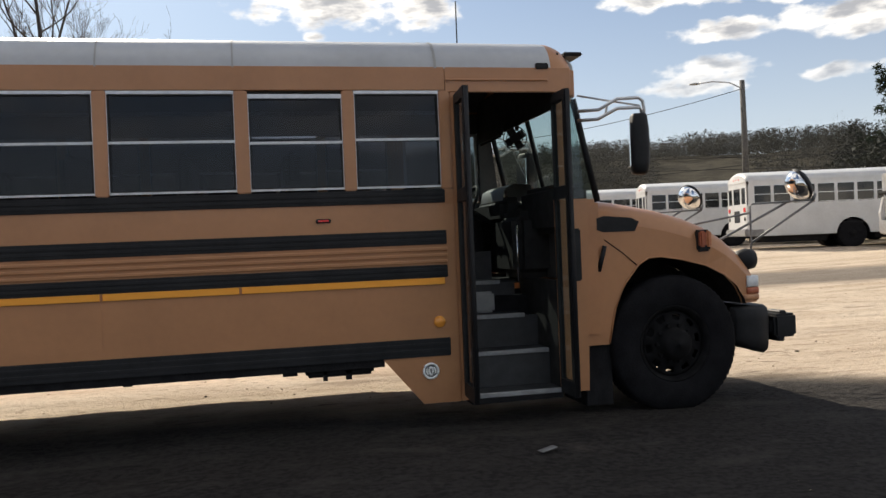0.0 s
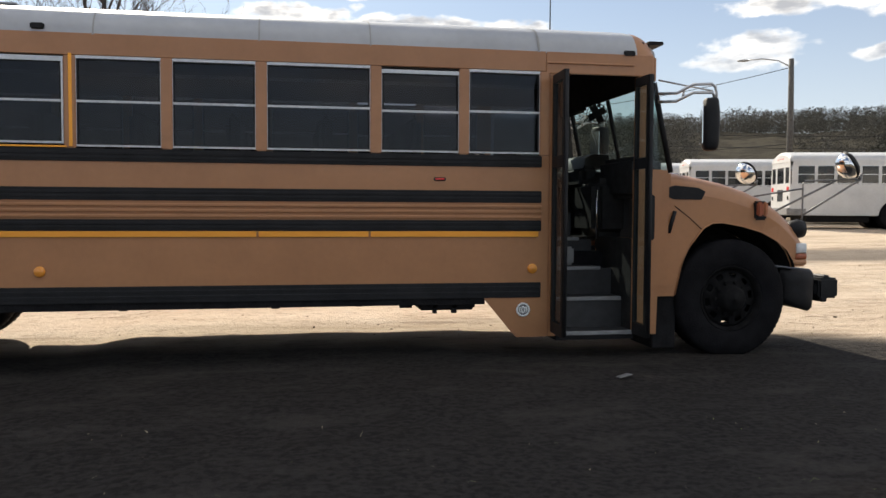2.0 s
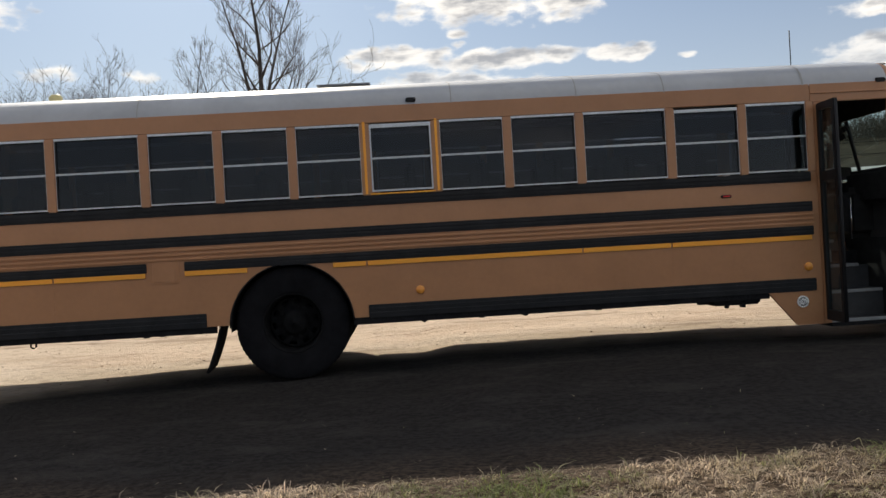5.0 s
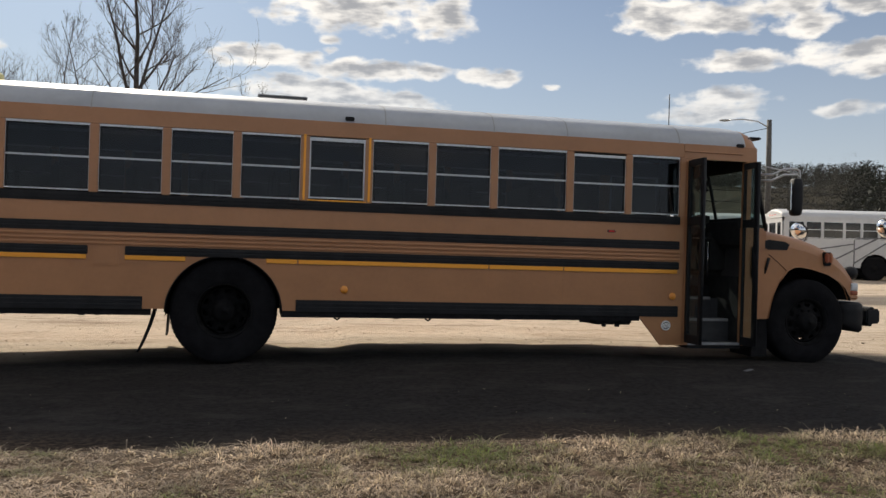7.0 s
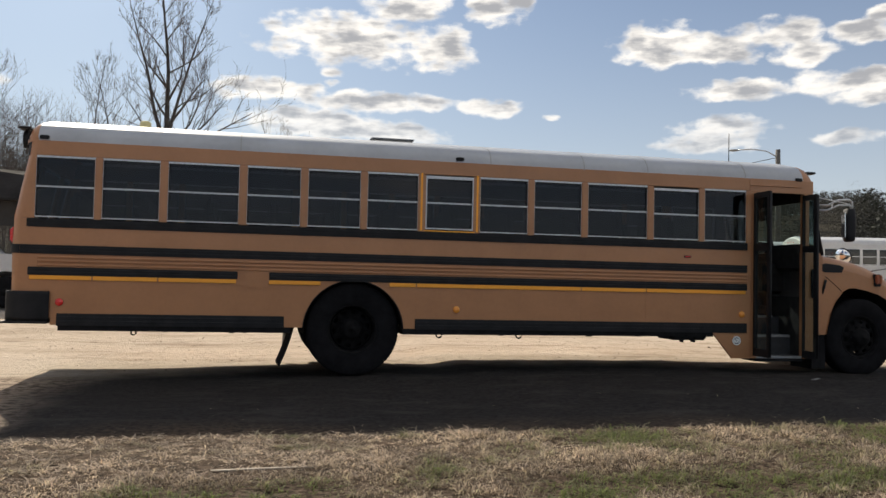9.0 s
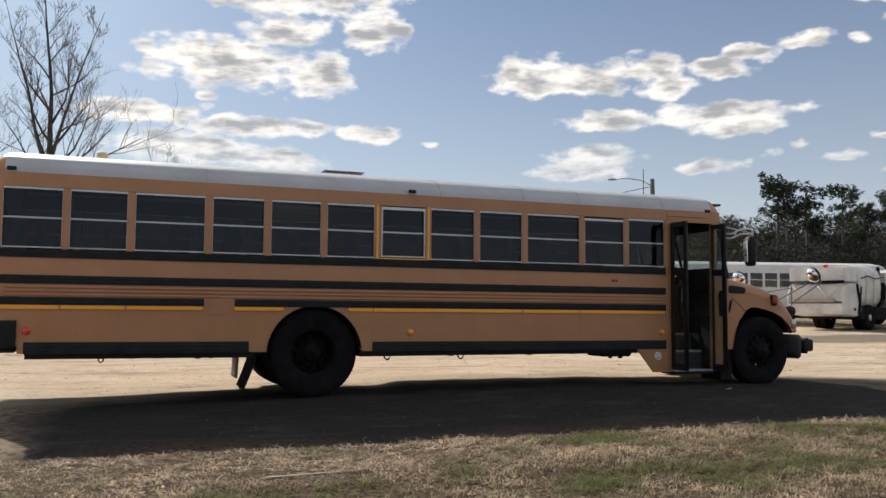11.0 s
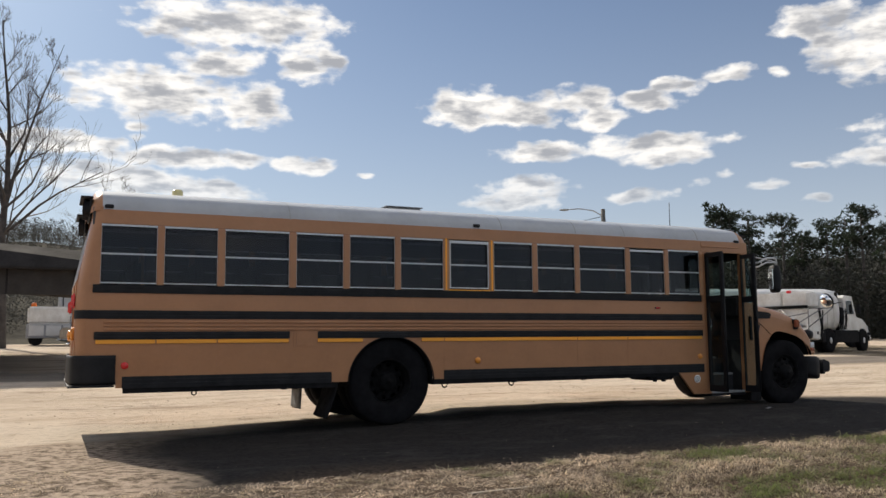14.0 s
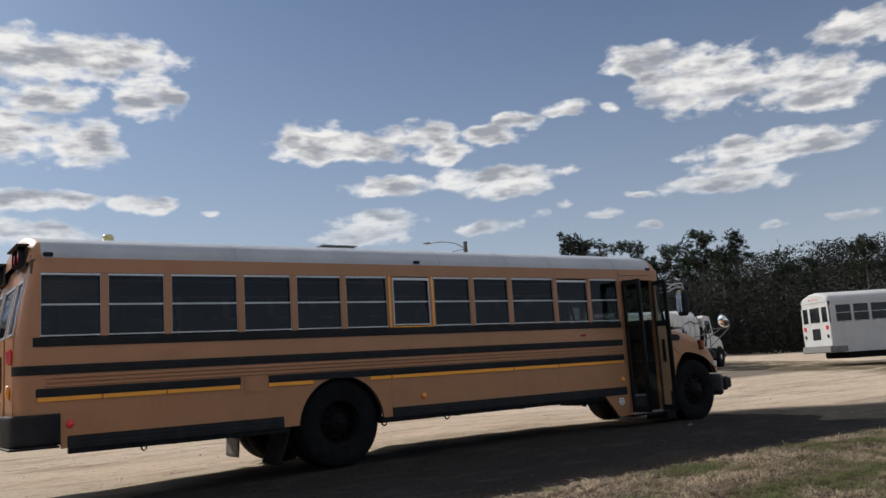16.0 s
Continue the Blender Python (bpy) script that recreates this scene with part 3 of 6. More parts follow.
def wheel(parent, x, y, z, r, width, out=-1, lugs=True, dish=0.05, flat=-0.48):
    """A road wheel: steel disc with hub, nuts and tyre. out: the side (y) on which its face looks."""
    w = width / 2
    # steel barrel, then the disc set back in it with ten hand holes round the hub
    disc = lathe([(0.300, -w * 0.90), (0.288, -w * 0.93), (0.278, -w * 0.80), (0.262, dish - 0.03), (0.255, w * 0.85), (0.262, w * 0.85), (0.270, dish - 0.03), (0.292, -w * 0.80)], 40, ring=True)
    plate = lathe([(0.258, dish), (0.232, dish - 0.012), (0.188, dish - 0.02), (0.165, dish - 0.02), (0.125, dish - 0.045), (0.118, dish - 0.10), (0.085, dish - 0.125), (0.0, dish - 0.13)], 40)
    bmesh.ops.delete(plate, geom=[f for f in plate.faces if 0.19 < math.hypot(*f.calc_center_median().xz) < 0.226 and len(f.verts) == 4
                                  and int((math.atan2(f.calc_center_median().z, f.calc_center_median().x) / math.pi + 1) * 20) % 4 < 2], context="FACES")
    back = [f for f in plate.faces if len(f.verts) > 4]
    bmesh.ops.delete(plate, geom=back, context="FACES")
    bmesh.ops.solidify(plate, geom=plate.faces[:], thickness=0.008)
    merge(disc, plate)
    for k in range(10):
        t = 2 * math.pi * k / 10
        add_tube(disc, [(0.145 * math.cos(t), dish - 0.015, 0.145 * math.sin(t)), (0.145 * math.cos(t), dish - 0.055, 0.145 * math.sin(t))], 0.016, 6)
    merge(disc, lathe([(0.05, dish + 0.005), (0.212, dish + 0.02), (0.212, w * 0.95), (0.05, w * 0.95)], 32))
    tyre = lathe([(0.292, -w * 0.86), (0.31, -w * 0.98), (r * 0.78, -w), (r * 0.93, -w * 0.93), (r * 0.985, -w * 0.78), (r * 0.985, -w * 0.02), (r * 0.985, w * 0.02), (r * 0.985, w * 0.78), (r * 0.93, w * 0.93), (r * 0.78, w), (0.31, w * 0.98), (0.292, w * 0.86)], 132 if lugs else 40, ring=True)
    if lugs:
        for v in tyre.verts:
            d = math.hypot(v.co.x, v.co.z)
            if d > r * 0.9:
                k = round(math.atan2(v.co.z, v.co.x) / (2 * math.pi) * 132) % 132
                side = 1 if v.co.y > 0 else 0
                f = 1.0 if (k + side) % 2 else 0.984
                v.co.x, v.co.z = v.co.x * f, v.co.z * f
    for v in tyre.verts:
        # the loaded tyre flattens and bulges where it bears on the soil
        low = max(0.0, flat - v.co.z)
        v.co.z = max(v.co.z, flat)
        v.co.x *= 1 + 0.35 * low
    m = pose(x, y, z) @ (Matrix.Identity(4) if out < 0 else pose(0, 0, 0, 0, 0, 180))
    for bm in (disc, tyre):
        bm.transform(m)
    wh = part("wheel", disc, M["rim"], parent, "dusty black steel wheel disc")
    part("tyre", tyre, M["tyre"], wh, "black ribbed truck tyre")
    return wh


def lower_side(y0, y1, flip=False):
    pts = [(-3.11, 0.60), (-3.13, 0.90), (-3.14, 1.35), (-3.13, 1.70), (5.87, 1.70), (5.87, 0.17), (5.60, 0.17), (5.31, 0.515), (1.20, 0.515)]
    pts += arch(0.58, 0.485, 0.605, 3, 177)
    pts += [(-0.03, 0.515), (-2.80, 0.515), (-2.80, 0.60)]
    return prism(pts, y0, y1)


def build_bus():
    bus = thing("school_bus", "tan-yellow school bus with white roof and open front door", "bus", pose(0, 0, 0))
    P = lambda name, bm, mat, label="", parent=None: part(name, bm, M[mat], parent or bus, label)
    # shell
    for far in (False, True):
        f = mirrored if far else (lambda b: b)
        if far:
            pts = [(-3.11, 0.60), (-3.13, 0.90), (-3.14, 1.35), (-3.13, 1.70), (6.86, 1.70), (6.86, 0.515), (1.20, 0.515)] + arch(0.58, 0.485, 0.605, 3, 177) + [(-0.03, 0.515), (-3.0, 0.515)]
            P("side_panel", f(prism(pts, 0.0, 0.035)), "yellow", "tan-yellow lower side sheet with wheel arch")
        else:
            P("side_panel", lower_side(0.0, 0.035), "yellow", "tan-yellow lower side sheet with wheel arch")
        # header over the windows and posts between them
        end = 6.80 if far else 5.84
        P("window_header", f(box(-3.005, end, 0.0, 0.04, HEAD, 2.575, 0.004, 1)), "yellow")
        if not far:
            P("door_header", box(5.843, 6.80, 0.0, 0.04, 2.395, 2.575, 0.004, 1), "yellow", "tan-yellow panel over the door")
            P("drip_rail", box(5.85, 6.62, -0.014, 0.0, 2.475, 2.49, 0.004, 1), "yellow")
        edges = [(-3.20, WINDOWS[0][0])] + [(a[1], b[0]) for a, b in zip(WINDOWS, WINDOWS[1:])] + [(WINDOWS[-1][1], 5.87)]
        if far:
            edges[-1] = (WINDOWS[-1][1], 5.95)
            edges.append((6.72, 6.82))
        for a, b in edges:
            if a < -3.1:
                bm = prism([(-3.13, 1.702), (b, 1.702), (b, HEAD - 0.002), (-3.005, HEAD - 0.002), (-3.08, 2.0)], 0.0, 0.04)
            else:
                bm = box(a, b, -0.006 if b - a < 0.12 else 0.0, 0.04, 1.702, HEAD - 0.002, 0.008, 2)
            P("window_post", f(bm), "yellow")
        for i, (a, b) in enumerate(WINDOWS):
            if i == 6:
                fr = ring_frame(a, b, 1.735, 2.392, 0.014, 0.014, 0.016, 0.036, -0.008, 0.03)
                lo, hi, s = 1.75, 2.357, 0.013
            elif i == 10:
                fr = ring_frame(a, b, SILL, HEAD - 0.026, 0.004, 0.004, 0.014, 0.030, 0.004, 0.03)
                lo, hi, s = SILL + 0.017, HEAD - 0.058, 0.002
            else:
                fr = ring_frame(a, b, SILL, HEAD - 0.002, 0.004, 0.004, 0.014, 0.022, 0.004, 0.03)
                lo, hi, s = SILL + 0.017, HEAD - 0.03, 0.002
            w = P("window", f(fr), "alu", "aluminium-framed two-pane bus window")
            mid = MID - 0.014 if i == 10 else MID
            P("mid_rail", f(box(a + s, b - s, 0.0, 0.032, mid - 0.011, mid + 0.009, 0.002, 1)), "alu", parent=w)
            seal = ring_frame(a + s + 0.004, b - s - 0.004, lo, hi, 0.012, 0.012, 0.006, 0.006, 0.004, 0.028)
            P("seal", f(seal), "black", "black rubber seal", w)
            for z0, z1, yy in ((lo, mid - 0.011, 0.012), (mid + 0.009, hi, 0.02)):
                P("pane", f(box(a + s + 0.014, b - s - 0.014, yy, yy + 0.004, z0, z1)), "glass", "dark tinted pane", w)
        # rounded rear corner
        rows = []
        for z, xr in ((0.60, -3.22), (0.90, -3.24), (1.35, -3.25), (1.70, -3.24), (2.0, -3.19), (2.40, -3.115), (2.60, -3.10)):
            rows.append([(xr + 0.11 - 0.11 * math.sin(q), 0.16 - 0.16 * math.cos(q), z) for q in np.linspace(0, math.pi / 2, 8)])
        P("rear_corner", f(loft(rows)), "yellow", "tan-yellow rounded rear corner")
        P("corner_rail", f(loft([[(-3.14 - 0.122 * math.sin(q), 0.16 - 0.172 * math.cos(q), z) for q in np.linspace(0, math.pi / 2, 8)] for z in (1.305, 1.405)])), "black", "black rub rail bent round the corner")
            # lapped edges of the lower side sheets
        for x in (-1.672, 1.334, 3.466, 4.359):
            P("sheet_joint", f(box(x - 0.002, x + 0.002, -0.0025, 0.0, 0.645, 1.018)), "yellow")
        # emergency window surround
        for x0, x1, z0, z1 in ((1.362, 1.388, 1.712, 2.42), (2.066, 2.092, 1.712, 2.42), (1.41, 2.05, 1.704, 1.720)):
            P("exit_marking", f(box(x0, x1, -0.012, 0.0, z0, z1, 0.003, 1)), "yellow2", "bright yellow reflective strip")
        # rub rails and ribs
        ext = 6.7 if far else 5.81
        for x0, x1, z0, z1 in ((-3.08, ext, 1.603, 1.700), (-3.14, ext, 1.305, 1.405), (-3.05, -0.785, 1.0675, 1.158), (-0.425, ext, 1.068, 1.158), (-2.735, -0.24, 0.508, 0.645), (1.326, ext, 0.506, 0.635)):
            rail = box(x0, x1, -0.012, 0.0, z0, z1, 0.005, 2)
            h = (z1 - z0) / 3
            for k in range(2):
                add_box(rail, x0 + 0.01, x1 - 0.01, -0.016, -0.011, z0 + h * (k + 1) - 0.012, z0 + h * (k + 1) + 0.012, 0.003, 1)
            P("rub_rail", f(rail), "black", "black ribbed rub rail")
        for z in (1.272, 1.228, 1.184):
            P("pressed_rib", f(box(-2.95, ext, -0.018, 0.0, z - 0.012, z + 0.012, 0.004, 1)), "yellow")
        for x0, x1 in ((-3.03, -2.385), (-2.367, -1.681), (-1.663, -0.80), (-0.425, 0.175), (1.005, 1.325), (1.343, 3.457), (3.475, 4.35), (4.368, 5.785)):
            P("reflective_tape", f(box(x0, x1, -0.013, 0.0, 1.019, 1.0655, 0.002, 1)), "yellow2", "bright yellow reflective tape")
        P("skirt", f(prism([(1.175, 0.444), (4.66, 0.452), (5.33, 0.452), (5.33, 0.53), (1.175, 0.53)], 0.012, 0.075)), "under", "black floor edge")
        P("skirt", f(prism([(-2.72, 0.452), (-0.16, 0.448), (-0.16, 0.53), (-2.72, 0.53)], 0.012, 0.075)), "under", "black floor edge")
        lip = bmesh.new()
        add_tube(lip, [(x, -0.004, z) for x, z in arch(0.58, 0.485, 0.60, 0, 180, 28)], 0.008, 6)
        P("arch_trim", f(lip), "under", "black rubber arch lip")
        liner = loft([[(x, y, z) for x, z in arch(0.58, 0.485, 0.60, -4, 184, 24)] for y in (0.034, 0.75)])
        P("wheel_housing", f(liner), "under", "black inner wheel housing")
        P("housing_wall", f(prism([(x, z) for x, z in arch(0.58, 0.485, 0.60, 0, 180, 24)], 0.752, 0.762)), "under", "black inner wheel housing wall")
    # filler door and the pale badge panel
    fd = box(-0.735, -0.475, -0.006, 0.0, 0.955, 1.175, 0.008, 2)
    add_box(fd, -0.70, -0.51, -0.012, -0.005, 0.975, 1.125, 0.006, 2)
    P("filler_door", fd, "yellow", "tan-yellow filler flap")
    for x, z, r, mt in ((5.735, 0.751, 0.042, "amber"), (1.84, 0.755, 0.042, "amber"), (-2.71, 0.77, 0.042, "red")):
        P("side_reflector", lathe([(r, 0.0), (r, -0.014), (r * 0.8, -0.024), (0, -0.026)], 20, centre=(x, 0, z)), mt)
    badge = P("badge", lathe([(0.054, 0.0), (0.054, -0.010), (0.05, -0.013), (0, -0.013)], 24, centre=(5.656, 0, 0.404)), "flap", "round dark badge with white rim and marks")
    mk = tube([(5.656 + 0.052 * math.cos(t), -0.014, 0.404 + 0.052 * math.sin(t)) for t in np.linspace(0, 2 * math.pi, 33)], 0.009, 6)
    add_tube(mk, [(5.656 + 0.013 * math.cos(t), -0.014, 0.404 + 0.026 * math.sin(t)) for t in np.linspace(0, 2 * math.pi, 17)], 0.008, 6)
    for s in (-1, 1):
        add_tube(mk, [(5.656 + s * 0.014 + s * 0.018 * math.cos(t), -0.014, 0.404 + 0.026 * math.sin(t)) for t in (-1.2, -0.6, 0, 0.6, 1.2)], 0.007, 6)
    part("mark", mk, M["badge"], badge, "white enamel rim and marks")
    sl = P("side_marker", box(4.885, 4.99, -0.014, 0.0, 1.482, 1.512, 0.006, 2), "black")
    part("lens", box(4.90, 4.975, -0.018, -0.012, 1.489, 1.505, 0.003, 1), M["red"], sl, "dull red lens")
    # roof
    def station(x, s=1.0, drop=0.0):
        return [(x, WIDE / 2 + (y - WIDE / 2) * (0.35 + 0.65 * s if s < 1 else 1), 2.56 + (z - 2.56) * s - drop) for y, z in ROOF]
    P("roof", loft([station(x) for x in (-3.0, -1.0, 1.0, 3.0, 5.0, 5.76, 6.65)]), "white", "weathered white steel roof")
    P("roof_seam", loft([[(x, y - 0.004 if y < 1.22 else y + 0.004, z + 0.005) for y, z in ROOF] for x in (5.765, 5.785)]), "panel", "pale sealed roof joint")
    for x in (-0.80, 2.24, 3.48, 4.36):
        P("roof_joint", loft([[(xx, y - 0.002 if y < 1.22 else y + 0.002, z + 0.003) for y, z in ROOF] for xx in (x, x + 0.012)]), "panel", "thin lapped roof joint")
    def cap(x0, d, sgn, name):
        rows = []
        for k in range(9):
            t = k / 8 * math.pi / 2
            rows.append([(x0 + sgn * d * math.sin(t), WIDE / 2 + (y - WIDE / 2) * (1 - 0.10 * (1 - math.cos(t))), 2.5 + (z - 2.5) * (0.25 + 0.75 * math.cos(t))) for y, z in ROOF])
        P(name, loft(rows), "yellow", "tan-yellow rounded roof cap")
    cap(6.65, 0.21, 1, "front_cap")
    cap(-3.0, 0.13, -1, "rear_cap")
    for x, z in ((1.85, 2.615), (6.58, 2.585), (-2.93, 2.61)):
        ml = P("roof_marker_lamp", box(x - 0.05, x + 0.05, -0.016, 0.03, z - 0.022, z + 0.022, 0.008, 2), "black_gloss", "small dark roof marker lamp")
    hatch = P("roof_hatch", box(0.88, 1.42, 0.95, 1.5, 2.91, 2.972, 0.02, 3), "panel", "pale grey raised roof hatch")
    part("hatch_lid", box(0.86, 1.44, 0.93, 1.52, 2.972, 2.986, 0.006, 2), M["locker"], hatch, "grey hatch lid")
    P("roof_beacon", lathe([(0.085, 2.94), (0.085, 2.975), (0.072, 2.98), (0.072, 3.04), (0.05, 3.065), (0.0, 3.07)], 24, "z", (-2.02, 1.22, 0)), "beacon", "pale yellow roof strobe")
    an = P("aerial", tube([(6.25, 1.21, 2.93), (6.25, 1.21, 2.99)], 0.02, 8), "black", "thin whip aerial")
    part("rod", tube([(6.25, 1.21, 2.99), (6.25, 1.21, 3.40)], 0.006, 6), M["black"], an)
    # front bulkhead, windscreen, door opening
    P("front_header", box(6.74, 6.86, 0.05, WIDE - 0.05, 2.34, 2.60, 0.03, 3), "yellow")
    P("door_post", prism([(6.668, 0.17), (6.86, 0.17), (6.90, 1.60), (6.668, 1.60)], 0.0, 0.098), "yellow", "tan-yellow front door post")
    P("upper_door_post", box(6.672, 6.745, 0.0, 0.098, 1.602, 2.394, 0.006, 2), "yellow", "slim tan-yellow upper door post")
    P("quarter_glass", prism([(6.747, 1.604), (6.90, 1.604), (6.835, 2.392), (6.747, 2.392)], 0.05, 0.056), "clearglass", "clear quarter pane beside the windscreen")
    P("far_pillar", prism([(6.72, 1.0), (6.86, 1.0), (6.92, 1.60), (6.84, 2.40), (6.72, 2.40)], WIDE - 0.1, WIDE), "cabin")
    P("rear_door_post", box(5.872, 5.955, 0.0, 0.09, 0.17, 2.394, 0.008, 2), "yellow", "tan-yellow rear door post")
    ws = P("windscreen", loft([[(6.855, y, 2.35) for y in (0.1, 0.8, 1.65, 2.34)], [(7.02, y, 1.60) for y in (0.1, 0.8, 1.65, 2.34)]], smooth=False), "windscreen", "green-tinted two-part windscreen")
    for y in (0.12, 1.22, 2.32):
        part("pillar", tube([(6.86, y, 2.36), (7.03, y, 1.58)], 0.022 if y == 1.22 else 0.026, 8), M["black"], ws, "black windscreen pillar")
    P("cowl", box(6.86, 7.02, 0.06, WIDE - 0.06, 0.55, 1.60, 0.03, 2), "yellow")
    for y in (0.75, 1.70):
        wl = P("warning_lamp", lathe([(0.10, 0.0), (0.10, 0.05), (0.07, 0.085), (0, 0.09)], 20, "x", (6.83, y - 0.45, 2.60)), "panel", "round warning lamp")
        part("visor", box(6.83, 6.98, y - 0.57, y - 0.33, 2.705, 2.735, 0.01, 2), M["black"], wl, "black lamp visor")
    # two door leaves, folded square to the side
    for x, dx, z0, y0, y1, inner in ((5.92, -0.03, 0.21, -0.40, -0.005, 0.05), (6.655, 0.0, 0.18, -0.29, -0.004, 0.014)):
        lf = bmesh.new()
        fr = ring_frame(y0, y1, z0, 2.37, 0.05, inner, 0.10, 0.07, -0.02, 0.02)
        merge(lf, fr)
        add_box(lf, y0 + 0.05, y1 - inner, -0.02, 0.02, 1.60, 1.69)
        turn = Matrix(((dx / (y1 - y0) * -1, 1, 0, x), (1, 0, 0, 0), (0, 0, 1, 0), (0, 0, 0, 1)))
        lf.transform(turn)
        bmesh.ops.recalc_face_normals(lf, faces=lf.faces[:])
        leaf = P("door_leaf", lf, "black_gloss", "black-framed glazed door leaf standing open")
        for c, d in ((z0 + 0.10, 1.60), (1.69, 2.30)):
            gl = box(y0 + 0.05, y1 - inner, -0.004, 0.004, c, d)
            gl.transform(turn)
            part("door_glass", gl, M["clearglass"], leaf, "clear door pane")
        sl = tube([(y0 - 0.012, 0, z0 + 0.01), (y0 - 0.012, 0, 2.36)], 0.016, 8)
        sl.transform(turn)
        part("edge_seal", sl, M["black"], leaf, "black rubber edge")
    part("hinge", box(6.765, 6.825, -0.03, -0.003, 0.99, 1.38, 0.01, 2), M["black"], leaf, "black leaf hinge")
    # the driver's side window
    dw = P("driver_window", mirrored(ring_frame(5.952, 6.718, SILL, HEAD - 0.002, 0.03, 0.03, 0.03, 0.03, 0.0, 0.03)), "alu", "aluminium-framed driver window")
    part("pane", mirrored(box(5.982, 6.688, 0.012, 0.016, SILL + 0.03, HEAD - 0.032)), M["darkglass"], dw, "dark tinted pane")
    # stair well
    for y0, z, x1 in ((0.03, 0.20, 6.66), (0.29, 0.47, 6.66), (0.55, 0.725, 6.56), (0.81, 0.985, 6.44)):
        st = P("step", box(5.96, x1, y0, y0 + 0.30, z - 0.03, z, 0.004, 1), "riser", "grey rubber stair tread")
        part("nosing", box(5.965, x1 - 0.01, y0 - 0.012, y0 + 0.02, z - 0.03, z + 0.004, 0.004, 1), M["nosing"], st, "pale worn step nosing")
        part("riser", box(5.96, x1, y0 + 0.262, y0 + 0.275, z + 0.001, z + 0.24), M["riser"], st, "grey riser")
    # side walls and sloping underside of the stair well
    def across(pts, x0, x1):
        bm = prism(pts, 0.0, x1 - x0)
        bm.transform(Matrix(((0, 1, 0, x0), (1, 0, 0, 0), (0, 0, 1, 0), (0, 0, 0, 1))))
        bmesh.ops.recalc_face_normals(bm, faces=bm.faces[:])
        return bm
    flank = [(0.10, 0.17), (0.34, 0.17), (1.0, 0.90), (1.0, 1.30), (0.10, 1.30)]
    P("well_wall", across([(y, min(z, 1.0)) for y, z in flank], 6.665, 6.695), "floorm", "dark stair well wall")
    P("well_wall", across(flank, 5.932, 5.957), "floorm", "dark stair well wall")
    P("well_shell", across([(0.036, 0.172), (0.33, 0.172), (0.62, 0.50), (0.036, 0.50)], 5.918, 5.930), "yellow", "tan-yellow outer wall of the stair well")
    P("well_base", across([(0.02, 0.13), (0.34, 0.13), (1.0, 0.86), (1.0, 0.90), (0.32, 0.168), (0.02, 0.168)], 5.96, 6.66), "under", "dark sloping underside of the stair well")
    P("splash_guard", box(6.89, 7.11, 0.14, 0.62, 0.02, 0.55, 0.008, 1), "under", "black rubber guard behind the door step")
    P("step_box", box(6.12, 6.36, 0.72, 0.80, 0.728, 0.90, 0.02, 2), "panel", "pale grey box beside the steps")
    P("grab_rail", tube([(6.53, 0.60, 0.985), (6.53, 0.60, 1.43)], 0.011, 8), "chrome", "thin bright grab rail")
    # cabin
    P("floor_deck", box(-3.15, -0.09, 0.04, WIDE - 0.04, 0.94, 0.985), "floorm")
    P("floor_deck", box(-0.09, 1.25, 0.77, WIDE - 0.77, 0.94, 0.985), "floorm")
    P("floor_deck", box(1.25, 5.93, 0.04, WIDE - 0.04, 0.94, 0.985), "floorm")
    P("floor_deck", box(5.93, 6.86, 1.1, WIDE - 0.04, 0.94, 0.985), "floorm")
    P("ceiling_lining", loft([[(x, y, z - 0.05) for y, z in ROOF[2:-2]] for x in (-3.05, 6.6)]), "cabin", "grey ceiling lining")
    for far in (False, True):
        f = mirrored if far else (lambda b: b)
        P("header_lining", f(box(-3.1, 6.74, 0.045, 0.055, 2.40, 2.60)), "cabin", "grey header lining")
        P("wall_lining", f(box(-3.1, 5.85, 0.045, 0.055, 1.10, 1.69)), "cabin", "grey wall lining")
    P("wall_lining", box(5.85, 6.84, WIDE - 0.055, WIDE - 0.045, 0.99, 1.70), "cabin", "grey wall lining")
    P("front_lining", box(6.725, 6.735, 0.06, WIDE - 0.06, 2.30, 2.70), "floorm", "grey front lining")
    P("ceiling_lining", loft([[(x, y, z - 0.07) for y, z in ROOF[2:-2]] for x in (6.55, 6.76)]), "cabin", "grey ceiling lining")
    P("front_lining", box(6.845, 6.855, 0.12, WIDE - 0.06, 0.99, 1.58), "cabin", "grey front lining")
    dash = box(6.72, 6.98, 1.0, WIDE - 0.08, 1.0, 1.62, 0.05, 3)
    add_box(dash, 6.62, 6.85, 1.3, 2.3, 1.45, 1.70, 0.06, 3)
    add_box(dash, 6.70, 6.97, 0.14, 1.02, 1.35, 1.73, 0.05, 3)
    P("dashboard", dash, "floorm", "dark grey dashboard")
    # pale grey puts the highlight on the dash into the hood's colour
    P("instrument_hood", loft([[(x, y, z) for x, z in ((6.58, 1.66), (6.60, 1.76), (6.68, 1.80), (6.84, 1.79), (6.86, 1.66))] for y in (1.12, 1.30, 1.75, 1.85)], caps=False), "panel", "instrument hood, pale grey for the lit dash top")
    P("engine_cover", box(6.55, 6.95, 0.72, 1.35, 0.99, 1.55, 0.08, 3), "floorm", "black engine cover")
    sw = bmesh.new()
    ring = [(6.42 + 0.09 * math.cos(t), 1.75 + 0.23 * math.sin(t), 1.62 + 0.20 * math.cos(t)) for t in np.linspace(0, 2 * math.pi, 25)]
    add_tube(sw, ring, 0.016, 6, False)
    add_tube(sw, [(6.42, 1.52, 1.62), (6.42, 1.98, 1.62)], 0.014, 6)
